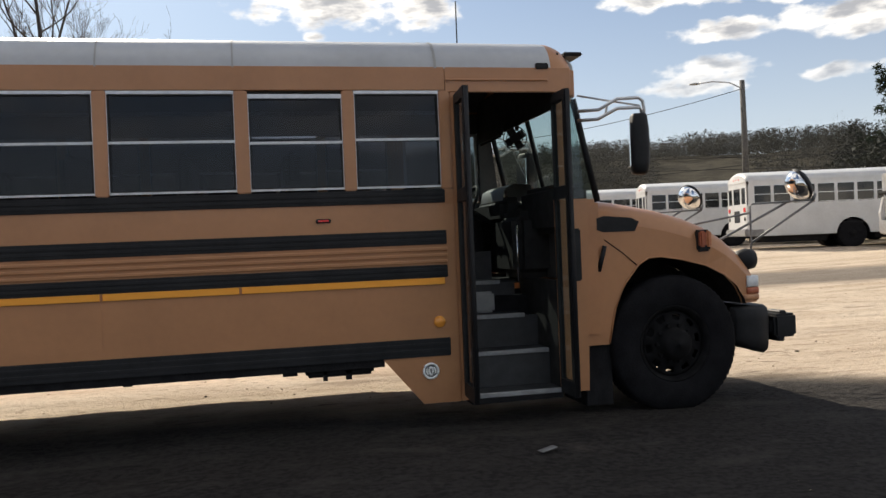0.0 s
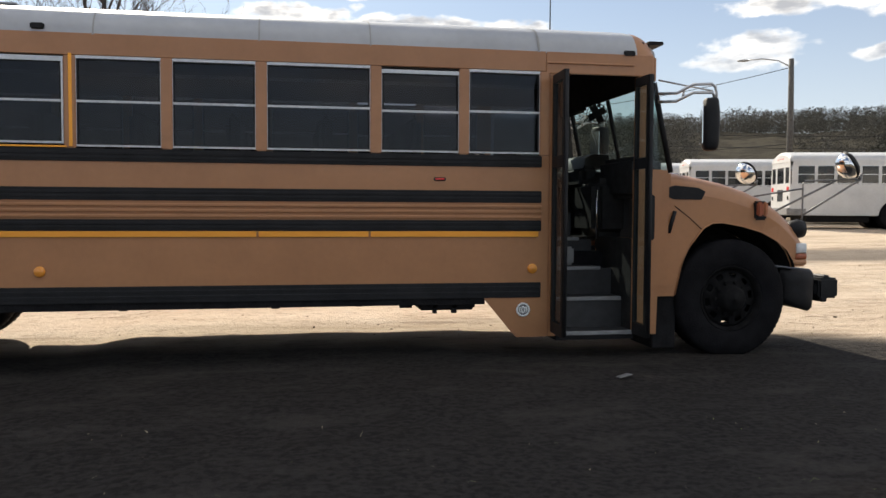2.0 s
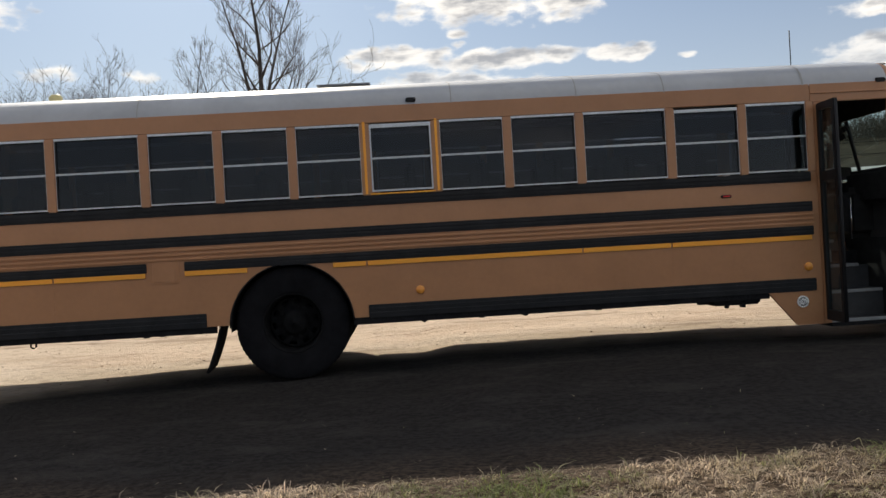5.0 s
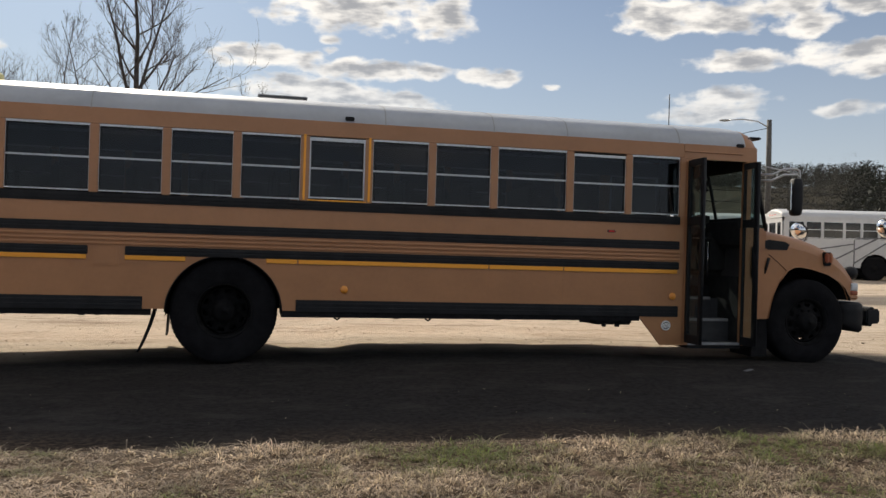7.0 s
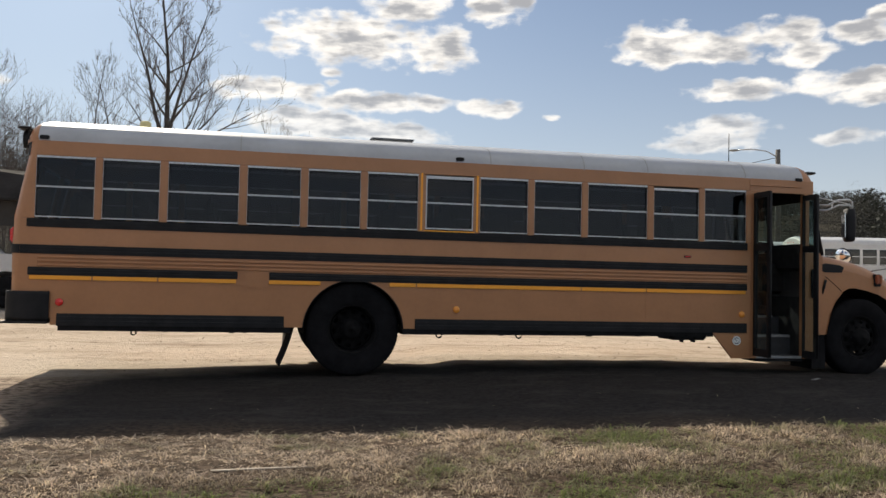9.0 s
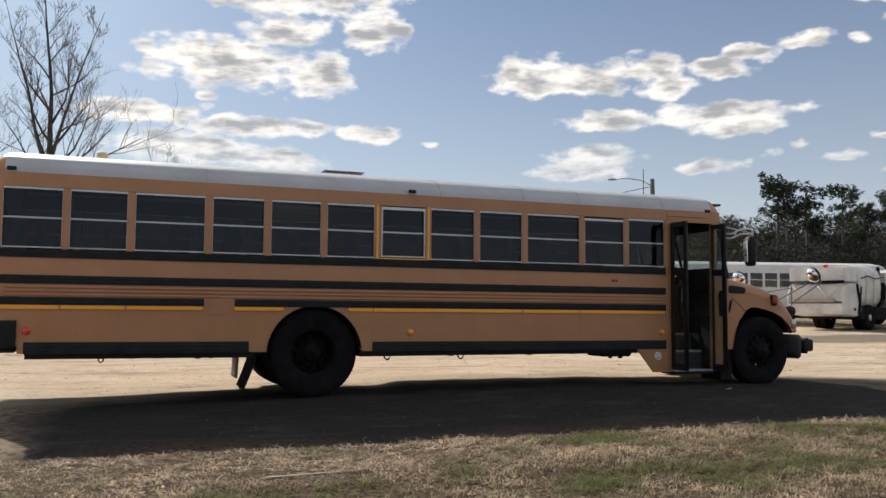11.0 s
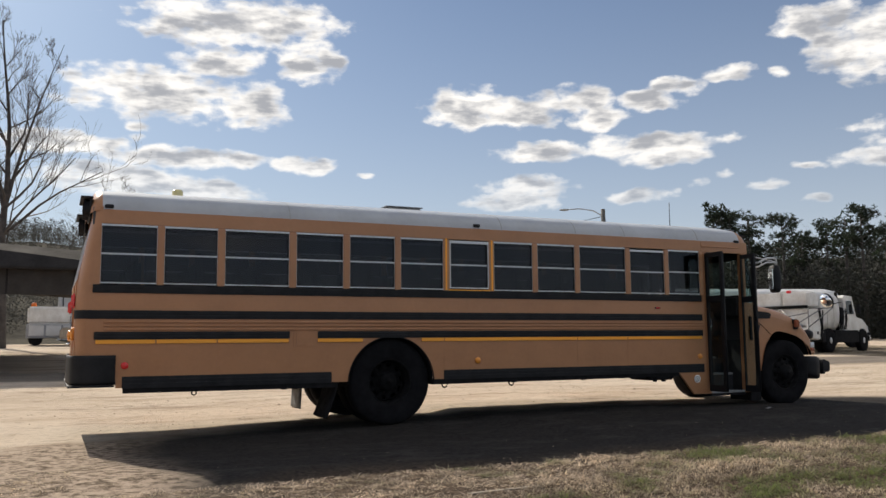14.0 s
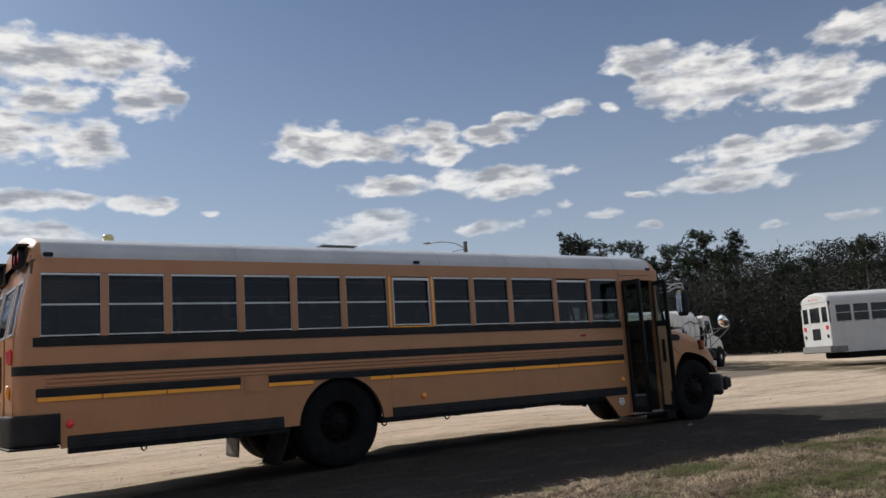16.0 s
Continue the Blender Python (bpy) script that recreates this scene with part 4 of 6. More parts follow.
    add_tube(sw, [(6.42, 1.75, 1.62), (6.68, 1.75, 1.45)], 0.03, 8)
    P("steering_wheel", sw, "black", "black steering wheel")
    ds = box(5.75, 6.15, 1.5, 1.98, 1.30, 1.42, 0.04, 3)
    add_box(ds, 5.60, 5.72, 1.52, 1.96, 1.40, 1.85, 0.05, 3)
    P("driver_seat", ds, "seat", "dark high-backed driver seat")
    fan = P("cab_fan", tube([(6.74, 1.10, 2.36), (6.72, 1.09, 2.26)], 0.018, 8), "black", "small round cab fan")
    aim = Matrix.Translation((6.70, 1.08, 2.19)) @ Vector((-0.42, -0.90, -0.10)).to_track_quat("Z", "Y").to_matrix().to_4x4()
    cage = bmesh.new()
    for r, z in ((0.10, 0.0), (0.07, 0.022), (0.035, 0.03)):
        add_tube(cage, [(r * math.cos(t), r * math.sin(t), z) for t in np.linspace(0, 2 * math.pi, 25)], 0.0045, 5, False)
    add_tube(cage, [(0, 0, -0.05), (0, 0, 0.02)], 0.032, 12)
    cage.transform(aim)
    part("cage", cage, M["black"], fan, "black wire cage and motor")
    for k in range(4):
        bl = box(0.02, 0.092, -0.036, 0.036, -0.003, 0.003, 0.002, 1)
        bl.transform(aim @ Matrix.Rotation(k * math.pi / 2 + 0.5, 4, "Z") @ Matrix.Rotation(0.35, 4, "X"))
        part("blade", bl, M["black"], fan, "dark fan blade")
    P("inner_mirror", box(6.60, 6.64, 1.2, 1.95, 2.22, 2.36, 0.02, 2), "black")
    P("barrier", box(5.62, 5.66, 0.09, 0.95, 1.0, 1.75, 0.015, 2), "seat", "dark crash barrier panel")
    # rear wall
    rear = prism([(0.16, 0.62), (WIDE - 0.16, 0.62), (WIDE - 0.16, 1.74), (0.16, 1.74)], 0, 0.04)
    rear.transform(Matrix(((0, 1, 0, -3.25), (1, 0, 0, 0), (0, 0, 1, 0), (0, 0, 0, 1))))
    P("rear_panel", rear, "yellow")
    def rx(z):
        return -3.245 + 0.135 * (z - 1.74) / 0.66
    def slab(y0, y1, z0, z1, out, th):
        return loft([[(rx(z) - out, y, z) for y in (y0, y1)] + [(rx(z) - out + th, y, z) for y in (y1, y0)] for z in (z0, z1)], smooth=False, closed=True, caps=True)
    for y0, y1 in ((0.155, 0.20), (0.62, 0.80), (1.64, 1.82), (2.24, 2.285)):
        P("rear_post", slab(y0, y1, 1.74, 2.36, 0, 0.04), "yellow")
    P("rear_header", slab(0.16, 2.28, 2.36, 2.60, 0.0, 0.05), "yellow")
    for y0, y1 in ((0.20, 0.62), (0.80, 1.64), (1.82, 2.24)):
        rw = bmesh.new()
        for a, b, c, d in ((y0, y1, 1.742, 1.77), (y0, y1, 2.33, 2.358), (y0, y0 + 0.028, 1.77, 2.33), (y1 - 0.028, y1, 1.77, 2.33)):
            merge(rw, slab(a, b, c, d, 0.012, 0.03))
        w = P("rear_window", rw, "alu", "aluminium-framed rear window")
        part("pane", slab(y0 + 0.028, y1 - 0.028, 1.77, 2.33, -0.004, 0.004), M["glass"], w, "dark tinted pane")
    ed = P("rear_exit_door", box(-3.262, -3.248, 0.74, 1.70, 0.66, 1.73, 0.006, 2), "yellow")
    part("pane", box(-3.268, -3.26, 0.88, 1.56, 1.15, 1.55), M["glass"], ed, "dark lower door pane")
    part("door_handle", tube([(-3.27, 0.84, 1.02), (-3.31, 0.86, 1.02), (-3.31, 1.02, 1.02), (-3.27, 1.04, 1.02)], 0.012, 8), M["chrome"], ed, "bright door handle")
    for y in (0.17, 2.10):
        P("tail_lamp", box(-3.295, -3.24, y, y + 0.17, 1.43, 1.60, 0.02, 3), "red", "red brake lamp")
        P("turn_lamp", lathe([(0.075, 0.0), (0.075, -0.03), (0, -0.045)], 20, "x", (-3.25, y + 0.22, 1.14)), "amber")
        for k in (0, 0.27):
            hl = P("rear_warning_lamp", lathe([(0.095, 0.0), (0.095, -0.05), (0.06, -0.08), (0, -0.085)], 20, "x", (-3.11, y + 0.11 + (k if y < 1 else -k), 2.61)), "red", "round rear warning lamp")
            part("visor", loft([[(-3.09 - d, y + 0.11 + (k if y < 1 else -k) + 0.105 * math.cos(t), 2.61 + 0.105 * math.sin(t)) for t in np.linspace(-1.25, math.pi + 1.25, 16)] for d in (0, 0.11)]), M["black"], hl, "black lamp hood")
    for y0 in (0.10, 1.66):
        P("lamp_visor", box(-3.235, -3.10, y0, y0 + 0.68, 2.715, 2.735, 0.006, 1), "black", "black visor over the rear lamps")
        P("lamp_board", box(-3.135, -3.118, y0 + 0.02, y0 + 0.66, 2.49, 2.715, 0.004, 1), "black", "black board behind the rear lamps")
    bp = loft([[(x, y, z) for z in (0.56, 0.60, 0.85, 0.89)] for x, y in ((-2.81, -0.03), (-3.17, -0.033), (-3.25, 0.0), (-3.29, 0.10), (-3.31, 1.22), (-3.29, 2.34), (-3.25, 2.44), (-3.17, 2.473), (-2.81, 2.47))])
    bb = bp
    bmesh.ops.solidify(bb, geom=bb.faces[:], thickness=0.012)
    P("rear_bumper", bb, "black_gloss", "black wrap-round steel bumper")
    P("bumper_step", box(-3.31, -2.82, -0.05, WIDE + 0.05, 0.53, 0.555, 0.006, 1), "black", "scuffed dark lower bumper lip")
    # chassis
    for y in (0.78, 1.58):
        P("chassis_rail", box(-3.2, 8.35, y, y + 0.09, 0.62, 0.86, 0.01, 1), "under")
    for x in (-2.6, -1.4, 1.9, 2.9, 3.9, 4.8):
        P("cross_member", box(x, x + 0.08, 0.05, WIDE - 0.05, 0.56, 0.94), "under")
    P("underfloor_box", box(4.78, 5.26, 0.06, 0.55, 0.40, 0.56, 0.02, 2), "under", "black battery box")
    for x, w in ((4.62, 0.10), (4.90, 0.03), (5.06, 0.04)):
        P("bracket", box(x, x + w, 0.06, 0.12, 0.375 if x > 4.7 else 0.425, 0.50), "under")
    P("underfloor_block", box(-2.3, -0.9, 0.85, 1.6, 0.50, 0.90, 0.06, 3), "under", "black fuel tank")
    P("exhaust_pipe", tube([(5.0, 1.9, 0.62), (1.6, 1.9, 0.62), (1.2, 1.8, 0.8), (-0.2, 1.8, 0.8), (-0.5, 1.95, 0.62), (-3.3, 1.95, 0.58)], 0.055, 10), "under", "sooty exhaust pipe")
    for x, z, r in ((0.58, 0.50, 0.09), (7.62, 0.46, 0.07)):
        P("axle", tube([(x, 0.3, z), (x, WIDE - 0.3, z)], r, 12), "under")
    P("differential", lathe([(0.0, -0.2), (0.14, -0.16), (0.2, -0.05), (0.2, 0.05), (0.14, 0.16), (0, 0.2)], 20, centre=(0.55, 1.22, 0.50)), "under")
    P("prop_shaft", tube([(0.75, 1.22, 0.55), (6.0, 1.22, 0.72)], 0.05, 10), "under")
    for x in (1.89, 3.03):
        P("shaft_guard", tube([(x - 0.05, 1.2, 0.62), (x - 0.05, 1.2, 0.39), (x - 0.03, 1.2, 0.345), (x, 1.2, 0.33), (x + 0.03, 1.2, 0.345), (x + 0.05, 1.2, 0.39), (x + 0.05, 1.2, 0.62)], 0.012, 6), "under", "steel safety loop under the prop shaft")
    P("tie_loop", tube([(-1.945, 0.06, 0.47), (-1.945, 0.06, 0.42), (-1.92, 0.06, 0.405), (-1.895, 0.06, 0.42), (-1.895, 0.06, 0.47)], 0.009, 6), "under", "small steel tie loop")
    rnd = random.Random(4)
    for k in range(9):
        x = -1.55 + 0.30 * k + rnd.uniform(-0.1, 0.1) if k < 5 else 2.3 + 0.62 * (k - 5) + rnd.uniform(-0.12, 0.12)
        d = rnd.uniform(0.006, 0.016)
        P("bracket", box(x, x + rnd.uniform(0.03, 0.07), 0.03, 0.10, 0.452 - d, 0.47, 0.004, 1), "under")
    # far flap has the sun it catches put in as a paler grey
    for y, x0, lean, mt, lab in ((0.08, -0.13, 0.16, "under", "black rubber mud flap"), (1.78, -0.15, 0.02, "flap", "far mud flap, greyed lighter for the sun on it")):
        wide = 0.50 if mt == "under" else 0.42
        fl = loft([[(x0 - 0.05 * u * wide - lean * max(0.0, (0.60 - z) / 0.53) ** 1.5, y + u * wide, z) for z in (0.60, 0.50, 0.40, 0.30, 0.20, 0.12, 0.06 if u < 0.9 else 0.075)] for u in (0.0, 0.3, 0.6, 0.95, 1.0)])
        bmesh.ops.solidify(fl, geom=fl.faces[:], thickness=0.022)
        P("mud_flap", fl, mt, lab)
    for y, o in ((0.19, -1), (0.51, -1), (WIDE - 0.19, 1), (WIDE - 0.51, 1)):
        wheel(bus, 0.58, y, 0.495, 0.570, 0.27, o, flat=-0.565)
    for y, o in ((0.22, -1), (WIDE - 0.22, 1)):
        wheel(bus, 7.62, y, 0.46, 0.54, 0.28, o, dish=-0.07, flat=-0.512)
    # bonnet: sides with arches, domed top, nose
    top = [(6.88, 1.60), (7.10, 1.588), (7.34, 1.548), (7.56, 1.505), (7.78, 1.44), (7.96, 1.365), (8.10, 1.29), (8.22, 1.205), (8.32, 1.12), (8.39, 1.04)]
    def tuck(x):
        return 0.09 + 0.16 * smoothstep(7.9, 8.6, x)
    rows = []
    for x, z in top:
        e, t = tuck(x), 0.17
        half = [(e, z - t), (e + 0.015, z - 0.10), (e + 0.06, z - 0.045), (e + 0.14, z - 0.012), (e + 0.3, z + 0.012), (0.85, z + 0.03), (1.22, z + 0.036)]
        rows.append([(x, y, zz) for y, zz in half] + [(x, WIDE - y, zz) for y, zz in half[-2::-1]])
    x, e = 8.43, tuck(8.43)
    last = [(e, 0.82), (e + 0.015, 0.86), (e + 0.06, 0.90), (e + 0.14, 0.93), (e + 0.3, 0.95), (0.85, 0.97), (1.22, 0.975)]
    rows.append([(x, y, zz) for y, zz in last] + [(x, WIDE - y, zz) for y, zz in last[-2::-1]])
    hood = P("bonnet", loft(rows), "yellow", "tan-yellow sloping bonnet")
    out = [(6.88, 0.49), (6.88, 1.432)] + [(x, z - 0.168) for x, z in top[1:]] + [(8.43, 0.83), (8.42, 0.735), (8.26, 0.735)]
    out += [(8.235, 0.78), (8.175, 0.88), (8.07, 0.975), (7.90, 1.055), (7.70, 1.11), (7.52, 1.14), (7.42, 1.135), (7.335, 1.09), (7.215, 0.945), (7.125, 0.755), (7.07, 0.49)]
    for far in (False, True):
        f = mirrored if far else (lambda b: b)
        bm = prism(out, 0.0, 0.012)
        bmesh.ops.subdivide_edges(bm, edges=[e for e in bm.edges if e.calc_length() > 0.25], cuts=3)
        for v in bm.verts:
            v.co.y += tuck(v.co.x) - 0.004
        P("wing", f(bm), "yellow", "tan-yellow front wing")
        rim = [(8.25, 0.735)] + out[-11:-1] + [(7.07, 0.50)]
        P("wing_lip", f(tube([(x, tuck(x) - 0.008, z) for x, z in rim], 0.007, 6)), "yellow", "raised wheel arch lip")
        hsing = loft([[(x, yy, z) for x, z in rim] for yy in (0.104, 0.75)])
        P("inner_wing", f(hsing), "under", "black inner wing")
        P("splash_panel", f(prism(rim, 0.752, 0.762)), "under", "black splash panel beside the engine")
        for nm, za, zb, x0, mt, lab in (("headlamp", 0.858, 0.95, 8.31, "clear", "clear headlamp glass"), ("turn_lamp", 0.803, 0.855, 8.31, "dull_lens", "dull red-orange turn lamp strip"), ("lamp_trim", 0.752, 0.80, 8.27, "yellow", "tan-yellow lip under the headlamp")):
            rows = []
            for x in (x0, x0 + 0.05, x0 + 0.10, 8.425, 8.437):
                e = tuck(x) - 0.016
                rows.append([(x, e + 0.10, za), (x, e + 0.006, za), (x, e, za + 0.012), (x, e, zb - 0.015), (x, e + 0.01, zb), (x, e + 0.10, zb)])
            P(nm, f(loft(rows, closed=True, caps=True)), mt, lab)
        P("vent", f(prism([(7.0, 1.365), (7.0, 1.452), (7.06, 1.468), (7.28, 1.448), (7.345, 1.415), (7.31, 1.345), (7.05, 1.345)], tuck(7.1) - 0.012, tuck(7.1))), "black", "black bonnet side vent")
        lmp = P("wing_lamp", f(box(7.825, 7.935, 0.055, 0.13, 1.165, 1.335, 0.015, 2)), "black")
        part("lens", f(box(7.832, 7.885, 0.03, 0.075, 1.20, 1.325, 0.012, 2)), M["dull_lens"], lmp, "dark red lens half")
        part("lens", f(box(7.887, 7.93, 0.03, 0.075, 1.20, 1.325, 0.012, 2)), M["rust_lens"], lmp, "orange turn lamp lens half")
        P("bonnet_seam", f(tube([(7.06, 0.084, 1.285), (7.20, 0.084, 1.185), (7.315, 0.084, 1.085)], 0.004, 6)), "under", "dark joint in the bonnet side")
        P("bonnet_latch", f(tube([(7.0, 0.075, 1.05), (7.02, 0.06, 1.14), (7.05, 0.062, 1.24)], 0.018, 8)), "black", "black rubber bonnet latch")
        # crossview mirrors on their arms
        cy = 0.31
        arm = bmesh.new()
        add_tube(arm, [(8.448, 0.34, 1.06), (8.447, cy, 1.21), (8.445, cy, 1.51), (8.47, cy, 1.53), (8.80, cy, 1.54), (9.03, cy, 1.548)], 0.0085, 8)
        add_tube(arm, [(8.00, 0.43, 1.14), (8.30, 0.38, 1.289), (8.80, cy + 0.01, 1.538)], 0.0105, 8)
        add_tube(arm, [(8.447, cy, 1.21), (8.75, cy - 0.01, 1.385), (9.05, cy, 1.55)], 0.0105, 8)
        add_tube(arm, [(7.90, 0.36, 1.37), (8.10, 0.34, 1.403), (8.445, cy, 1.457)], 0.0085, 8)
        add_tube(arm, [(9.03, cy, 1.54), (9.055, cy, 1.60)], 0.016, 8)
        am = P("mirror_arm", f(arm), "armsteel", "dull grey steel crossview mirror arms")
        tilt = pose(8.925, cy, 1.684, 0, -27, -16) @ Matrix.Diagonal((1.1, 1.15, 1.15, 1))
        ball = lathe([(0.115, 0.0), (0.113, -0.02), (0.10, -0.055), (0.075, -0.085), (0.04, -0.103), (0.0, -0.11)], 28, "x")
        ball.transform(tilt)
        part("convex_mirror", f(ball), M["mirror"], am, "round convex mirror glass")
        back = lathe([(0.12, 0.0), (0.118, 0.015), (0.09, 0.04), (0.0, 0.05)], 28, "x")
        back.transform(tilt)
        part("mirror_back", f(back), M["black"], am, "black mirror shell")
        # main mirror and its bracket
        br = bmesh.new()
        y0 = -0.10
        add_tube(br, [(6.86, 0.03, 2.255), (7.00, -0.04, 2.255), (7.12, y0, 2.325), (7.29, y0, 2.335), (7.325, y0, 2.31), (7.335, y0, 2.25), (7.33, y0, 2.20)], 0.013, 8)
        add_tube(br, [(6.86, 0.03, 2.185), (6.99, -0.04, 2.185), (7.12, y0, 2.255), (7.30, y0, 2.262), (7.315, y0, 2.22)], 0.013, 8)
        add_tube(br, [(7.05, -0.05, 2.215), (7.06, -0.05, 2.285)], 0.01, 6)
        add_tube(br, [(6.87, 0.05, 2.375), (7.30, y0, 2.275)], 0.008, 6)
        bk = P("mirror_bracket", f(br), "alu", "tubular steel mirror bracket")
        mm = bmesh.new()
        rows = []
        for z, k in ((-0.232, 0.45), (-0.225, 0.72), (-0.205, 0.88), (-0.15, 0.97), (0.0, 1.03), (0.10, 1.0), (0.195, 0.86), (0.212, 0.74), (0.218, 0.45)):
            loop = []
            for q in range(20):
                t = 2 * math.pi * q / 20
                c, d = math.cos(t), math.sin(t)
                loop.append((0.072 * k * math.copysign(abs(c) ** 0.7, c), 0.118 * k * math.copysign(abs(d) ** 0.6, d), z))
            rows.append(loop)
        merge(mm, loft(rows, closed=True, caps=True))
        mm.transform(pose(7.285, -0.10, 1.995, 0, 0, -20))
        mir = part("wing_mirror", f(mm), M["black"], bk, "tall black wing mirror housing")
        gl = box(-0.077, -0.071, -0.078, 0.078, -0.17, 0.16)
        gl.transform(pose(7.285, -0.10, 1.995, 0, 0, -20))
        part("mirror_face", f(gl), M["mirror"], bk, "flat mirror glass")
    P("grille", box(8.38, 8.425, 0.5, 1.94, 0.72, 0.96, 0.02, 2), "black", "black radiator grille")
    rows = []
    for x, y, zl, dx, dy in ((8.20, 0.17, 0.42, 0, 0.05), (8.34, 0.12, 0.355, -0.02, 0.08), (8.46, 0.14, 0.325, -0.06, 0.08), (8.53, 0.24, 0.32, -0.12, 0.02), (8.56, 1.22, 0.32, -0.12, 0),
                             (8.53, 2.20, 0.32, -0.12, -0.02), (8.46, 2.30, 0.325, -0.06, -0.08), (8.34, 2.32, 0.355, -0.02, -0.08), (8.20, 2.27, 0.42, 0, -0.05)):
        outer = [(x - 0.035, y + dy * 0.4, zl), (x - 0.008, y, zl + 0.035), (x, y, zl + 0.12), (x + 0.004, y, 0.60), (x - 0.006, y, 0.68), (x - 0.04, y + dy * 0.4, 0.71)]
        rows.append(outer + [(x + dx - 0.03, y + dy, 0.70), (x + dx - 0.03, y + dy, zl + 0.02)])
    bmp = loft(rows, closed=True, caps=True)
    P("front_bumper", bmp, "black_gloss", "black steel front bumper")
    ca = box(8.52, 8.62, 0.20, 1.9, 0.48, 0.58, 0.01, 2)
    add_box(ca, 8.54, 8.74, 0.16, 0.40, 0.44, 0.63, 0.02, 2)
    add_box(ca, 8.60, 8.66, 0.18, 0.38, 0.62, 0.655, 0.01, 1)
    add_box(ca, 8.70, 8.755, 0.20, 0.36, 0.50, 0.60, 0.015, 2)
    add_box(ca, 8.58, 8.64, 0.18, 0.36, 0.405, 0.45, 0.01, 1)
    P("crossing_arm", ca, "black", "folded black crossing arm unit")
    P("air_intake", lathe([(0.0, 0.0), (0.07, 0.02), (0.09, 0.10), (0.08, 0.16), (0, 0.18)], 16, "x", (8.28, 0.30, 1.08)), "black", "black rubber bonnet bumper")
    return bus


bus = build_bus()


def build_seats():
    seat = thing("bus_seat", "dark brown vinyl high-backed bench seat in the bus", "seat", pose(-2.6, 0.08, 0.985), "rows of seats in the bus")
    part("cushion", box(0.0, 0.42, 0.0, 0.95, 0.34, 0.46, 0.04, 3), M["seat"], seat)
    bk = box(-0.06, 0.05, 0.0, 0.95, 0.42, 1.02, 0.04, 3)
    bk.transform(Matrix.Shear("XY", 4, (0, 0)))
    part("backrest", bk, M["seat"], seat)
    for x, y in ((0.05, 0.1), (0.38, 0.1), (0.05, 0.85), (0.38, 0.85)):
        part("leg", tube([(x, y, 0.0), (x, y, 0.36)], 0.018, 6), M["black"], seat)
    for i in range(11):
        for y in (0.08, 1.41):
            if i == 0 and y < 1:
                continue
            copy_thing(seat, pose(-2.6 + 0.735 * i, y, 0.985))


build_seats()


# ---- vegetation ----
def branch_tree(seed, h, r, low=0.35, reach=0.42, limbs=16, depth=4, lean=(0.0, 0.0), rise=0.75, fork=0.5, arms=()):
    """A bare tree: a tapered leader that bends a little, limbs up its length, twigs on these. Returns trunk and twig meshes."""
    rnd = random.Random(seed)
    trunk, twigs = bmesh.new(), bmesh.new()

    def grow(p, d, length, rad, level):
        n = 5 if level == 1 else 4 if level == 2 else 2
        pts, rr = [p.copy()], [rad]
        q, dd = p.copy(), d.copy()
        for i in range(n):
            dd = (dd + Vector((rnd.gauss(0, 1), rnd.gauss(0, 1), rnd.gauss(0.45, 0.6))) * (0.16 if level < 3 else 0.22)).normalized()
            q = q + dd * length / n
            pts.append(q.copy())
            rr.append(rad * (1 - 0.8 * (i + 1) / n))
        add_tube(trunk if level == 1 else twigs, pts, [max(v, 0.006) for v in rr], 5 if level == 1 else 3, cap=False)
        if level >= depth:
            return
        for k in range({1: 6, 2: 4, 3: 3}.get(level, 3)):
            j = rnd.uniform(0.25, 0.98) * n
            i = min(int(j), n - 1)
            s = pts[i].lerp(pts[i + 1], j - i)
            axis = Vector((rnd.gauss(0, 1), rnd.gauss(0, 1), rnd.gauss(0, 0.3))).normalized()
            nd = Matrix.Rotation(rnd.uniform(0.35, 0.9), 3, axis) @ dd
            nd.z += 0.25
            grow(s, nd.normalized(), length * rnd.uniform(0.32, 0.58), max(rr[i] * 0.55, 0.008), level + 1)

    def leader(p, d, length, rad, start):
        pts, rr = [p.copy()], [rad]
        q, dd = p.copy(), d.copy()
        n = 12
        for i in range(n):
            dd = (dd + Vector((rnd.gauss(0, 0.05), rnd.gauss(0, 0.05), 0.05))).normalized()
            q = q + dd * length / n
            pts.append(q.copy())
            rr.append(max(rad * (1 - 0.93 * ((i + 1) / n) ** 0.8), 0.012))
        add_tube(trunk, pts, rr, 8, cap=False)
        for k in range(limbs):
            f = start + (0.97 - start) * (k + rnd.random()) / limbs
            i = min(int(f * n), n - 1)
            s = pts[i].lerp(pts[i + 1], f * n - i)
            t = k * 2.4 + rnd.uniform(-0.5, 0.5)
            nd = Vector((math.cos(t), math.sin(t), rise * rnd.uniform(0.5, 1.5)))
            grow(s, nd.normalized(), length * reach * (1.05 - 0.72 * (f - start) / (1 - start)) * rnd.uniform(0.6, 1.1), rr[i] * rnd.uniform(0.4, 0.62), 1)
        return pts, rr
    pts, rr = leader(Vector((0, 0, 0)), Vector((lean[0], lean[1], 1)).normalized(), h, r, low)
    for f, d, length in arms:
        i = int(f * 12)
        grow(pts[i], Vector(d).normalized(), length, rr[i] * 0.5, 1)
    if fork:
        i = int(12 * fork)
        limbs = limbs // 2
        for t in (0.3, 3.3):
            leader(pts[i], Vector((0.22 * math.cos(t), 0.22 * math.sin(t), 1)).normalized(), h * (1 - fork) * 0.95, rr[i] * 0.75, 0.2)
    return trunk, twigs


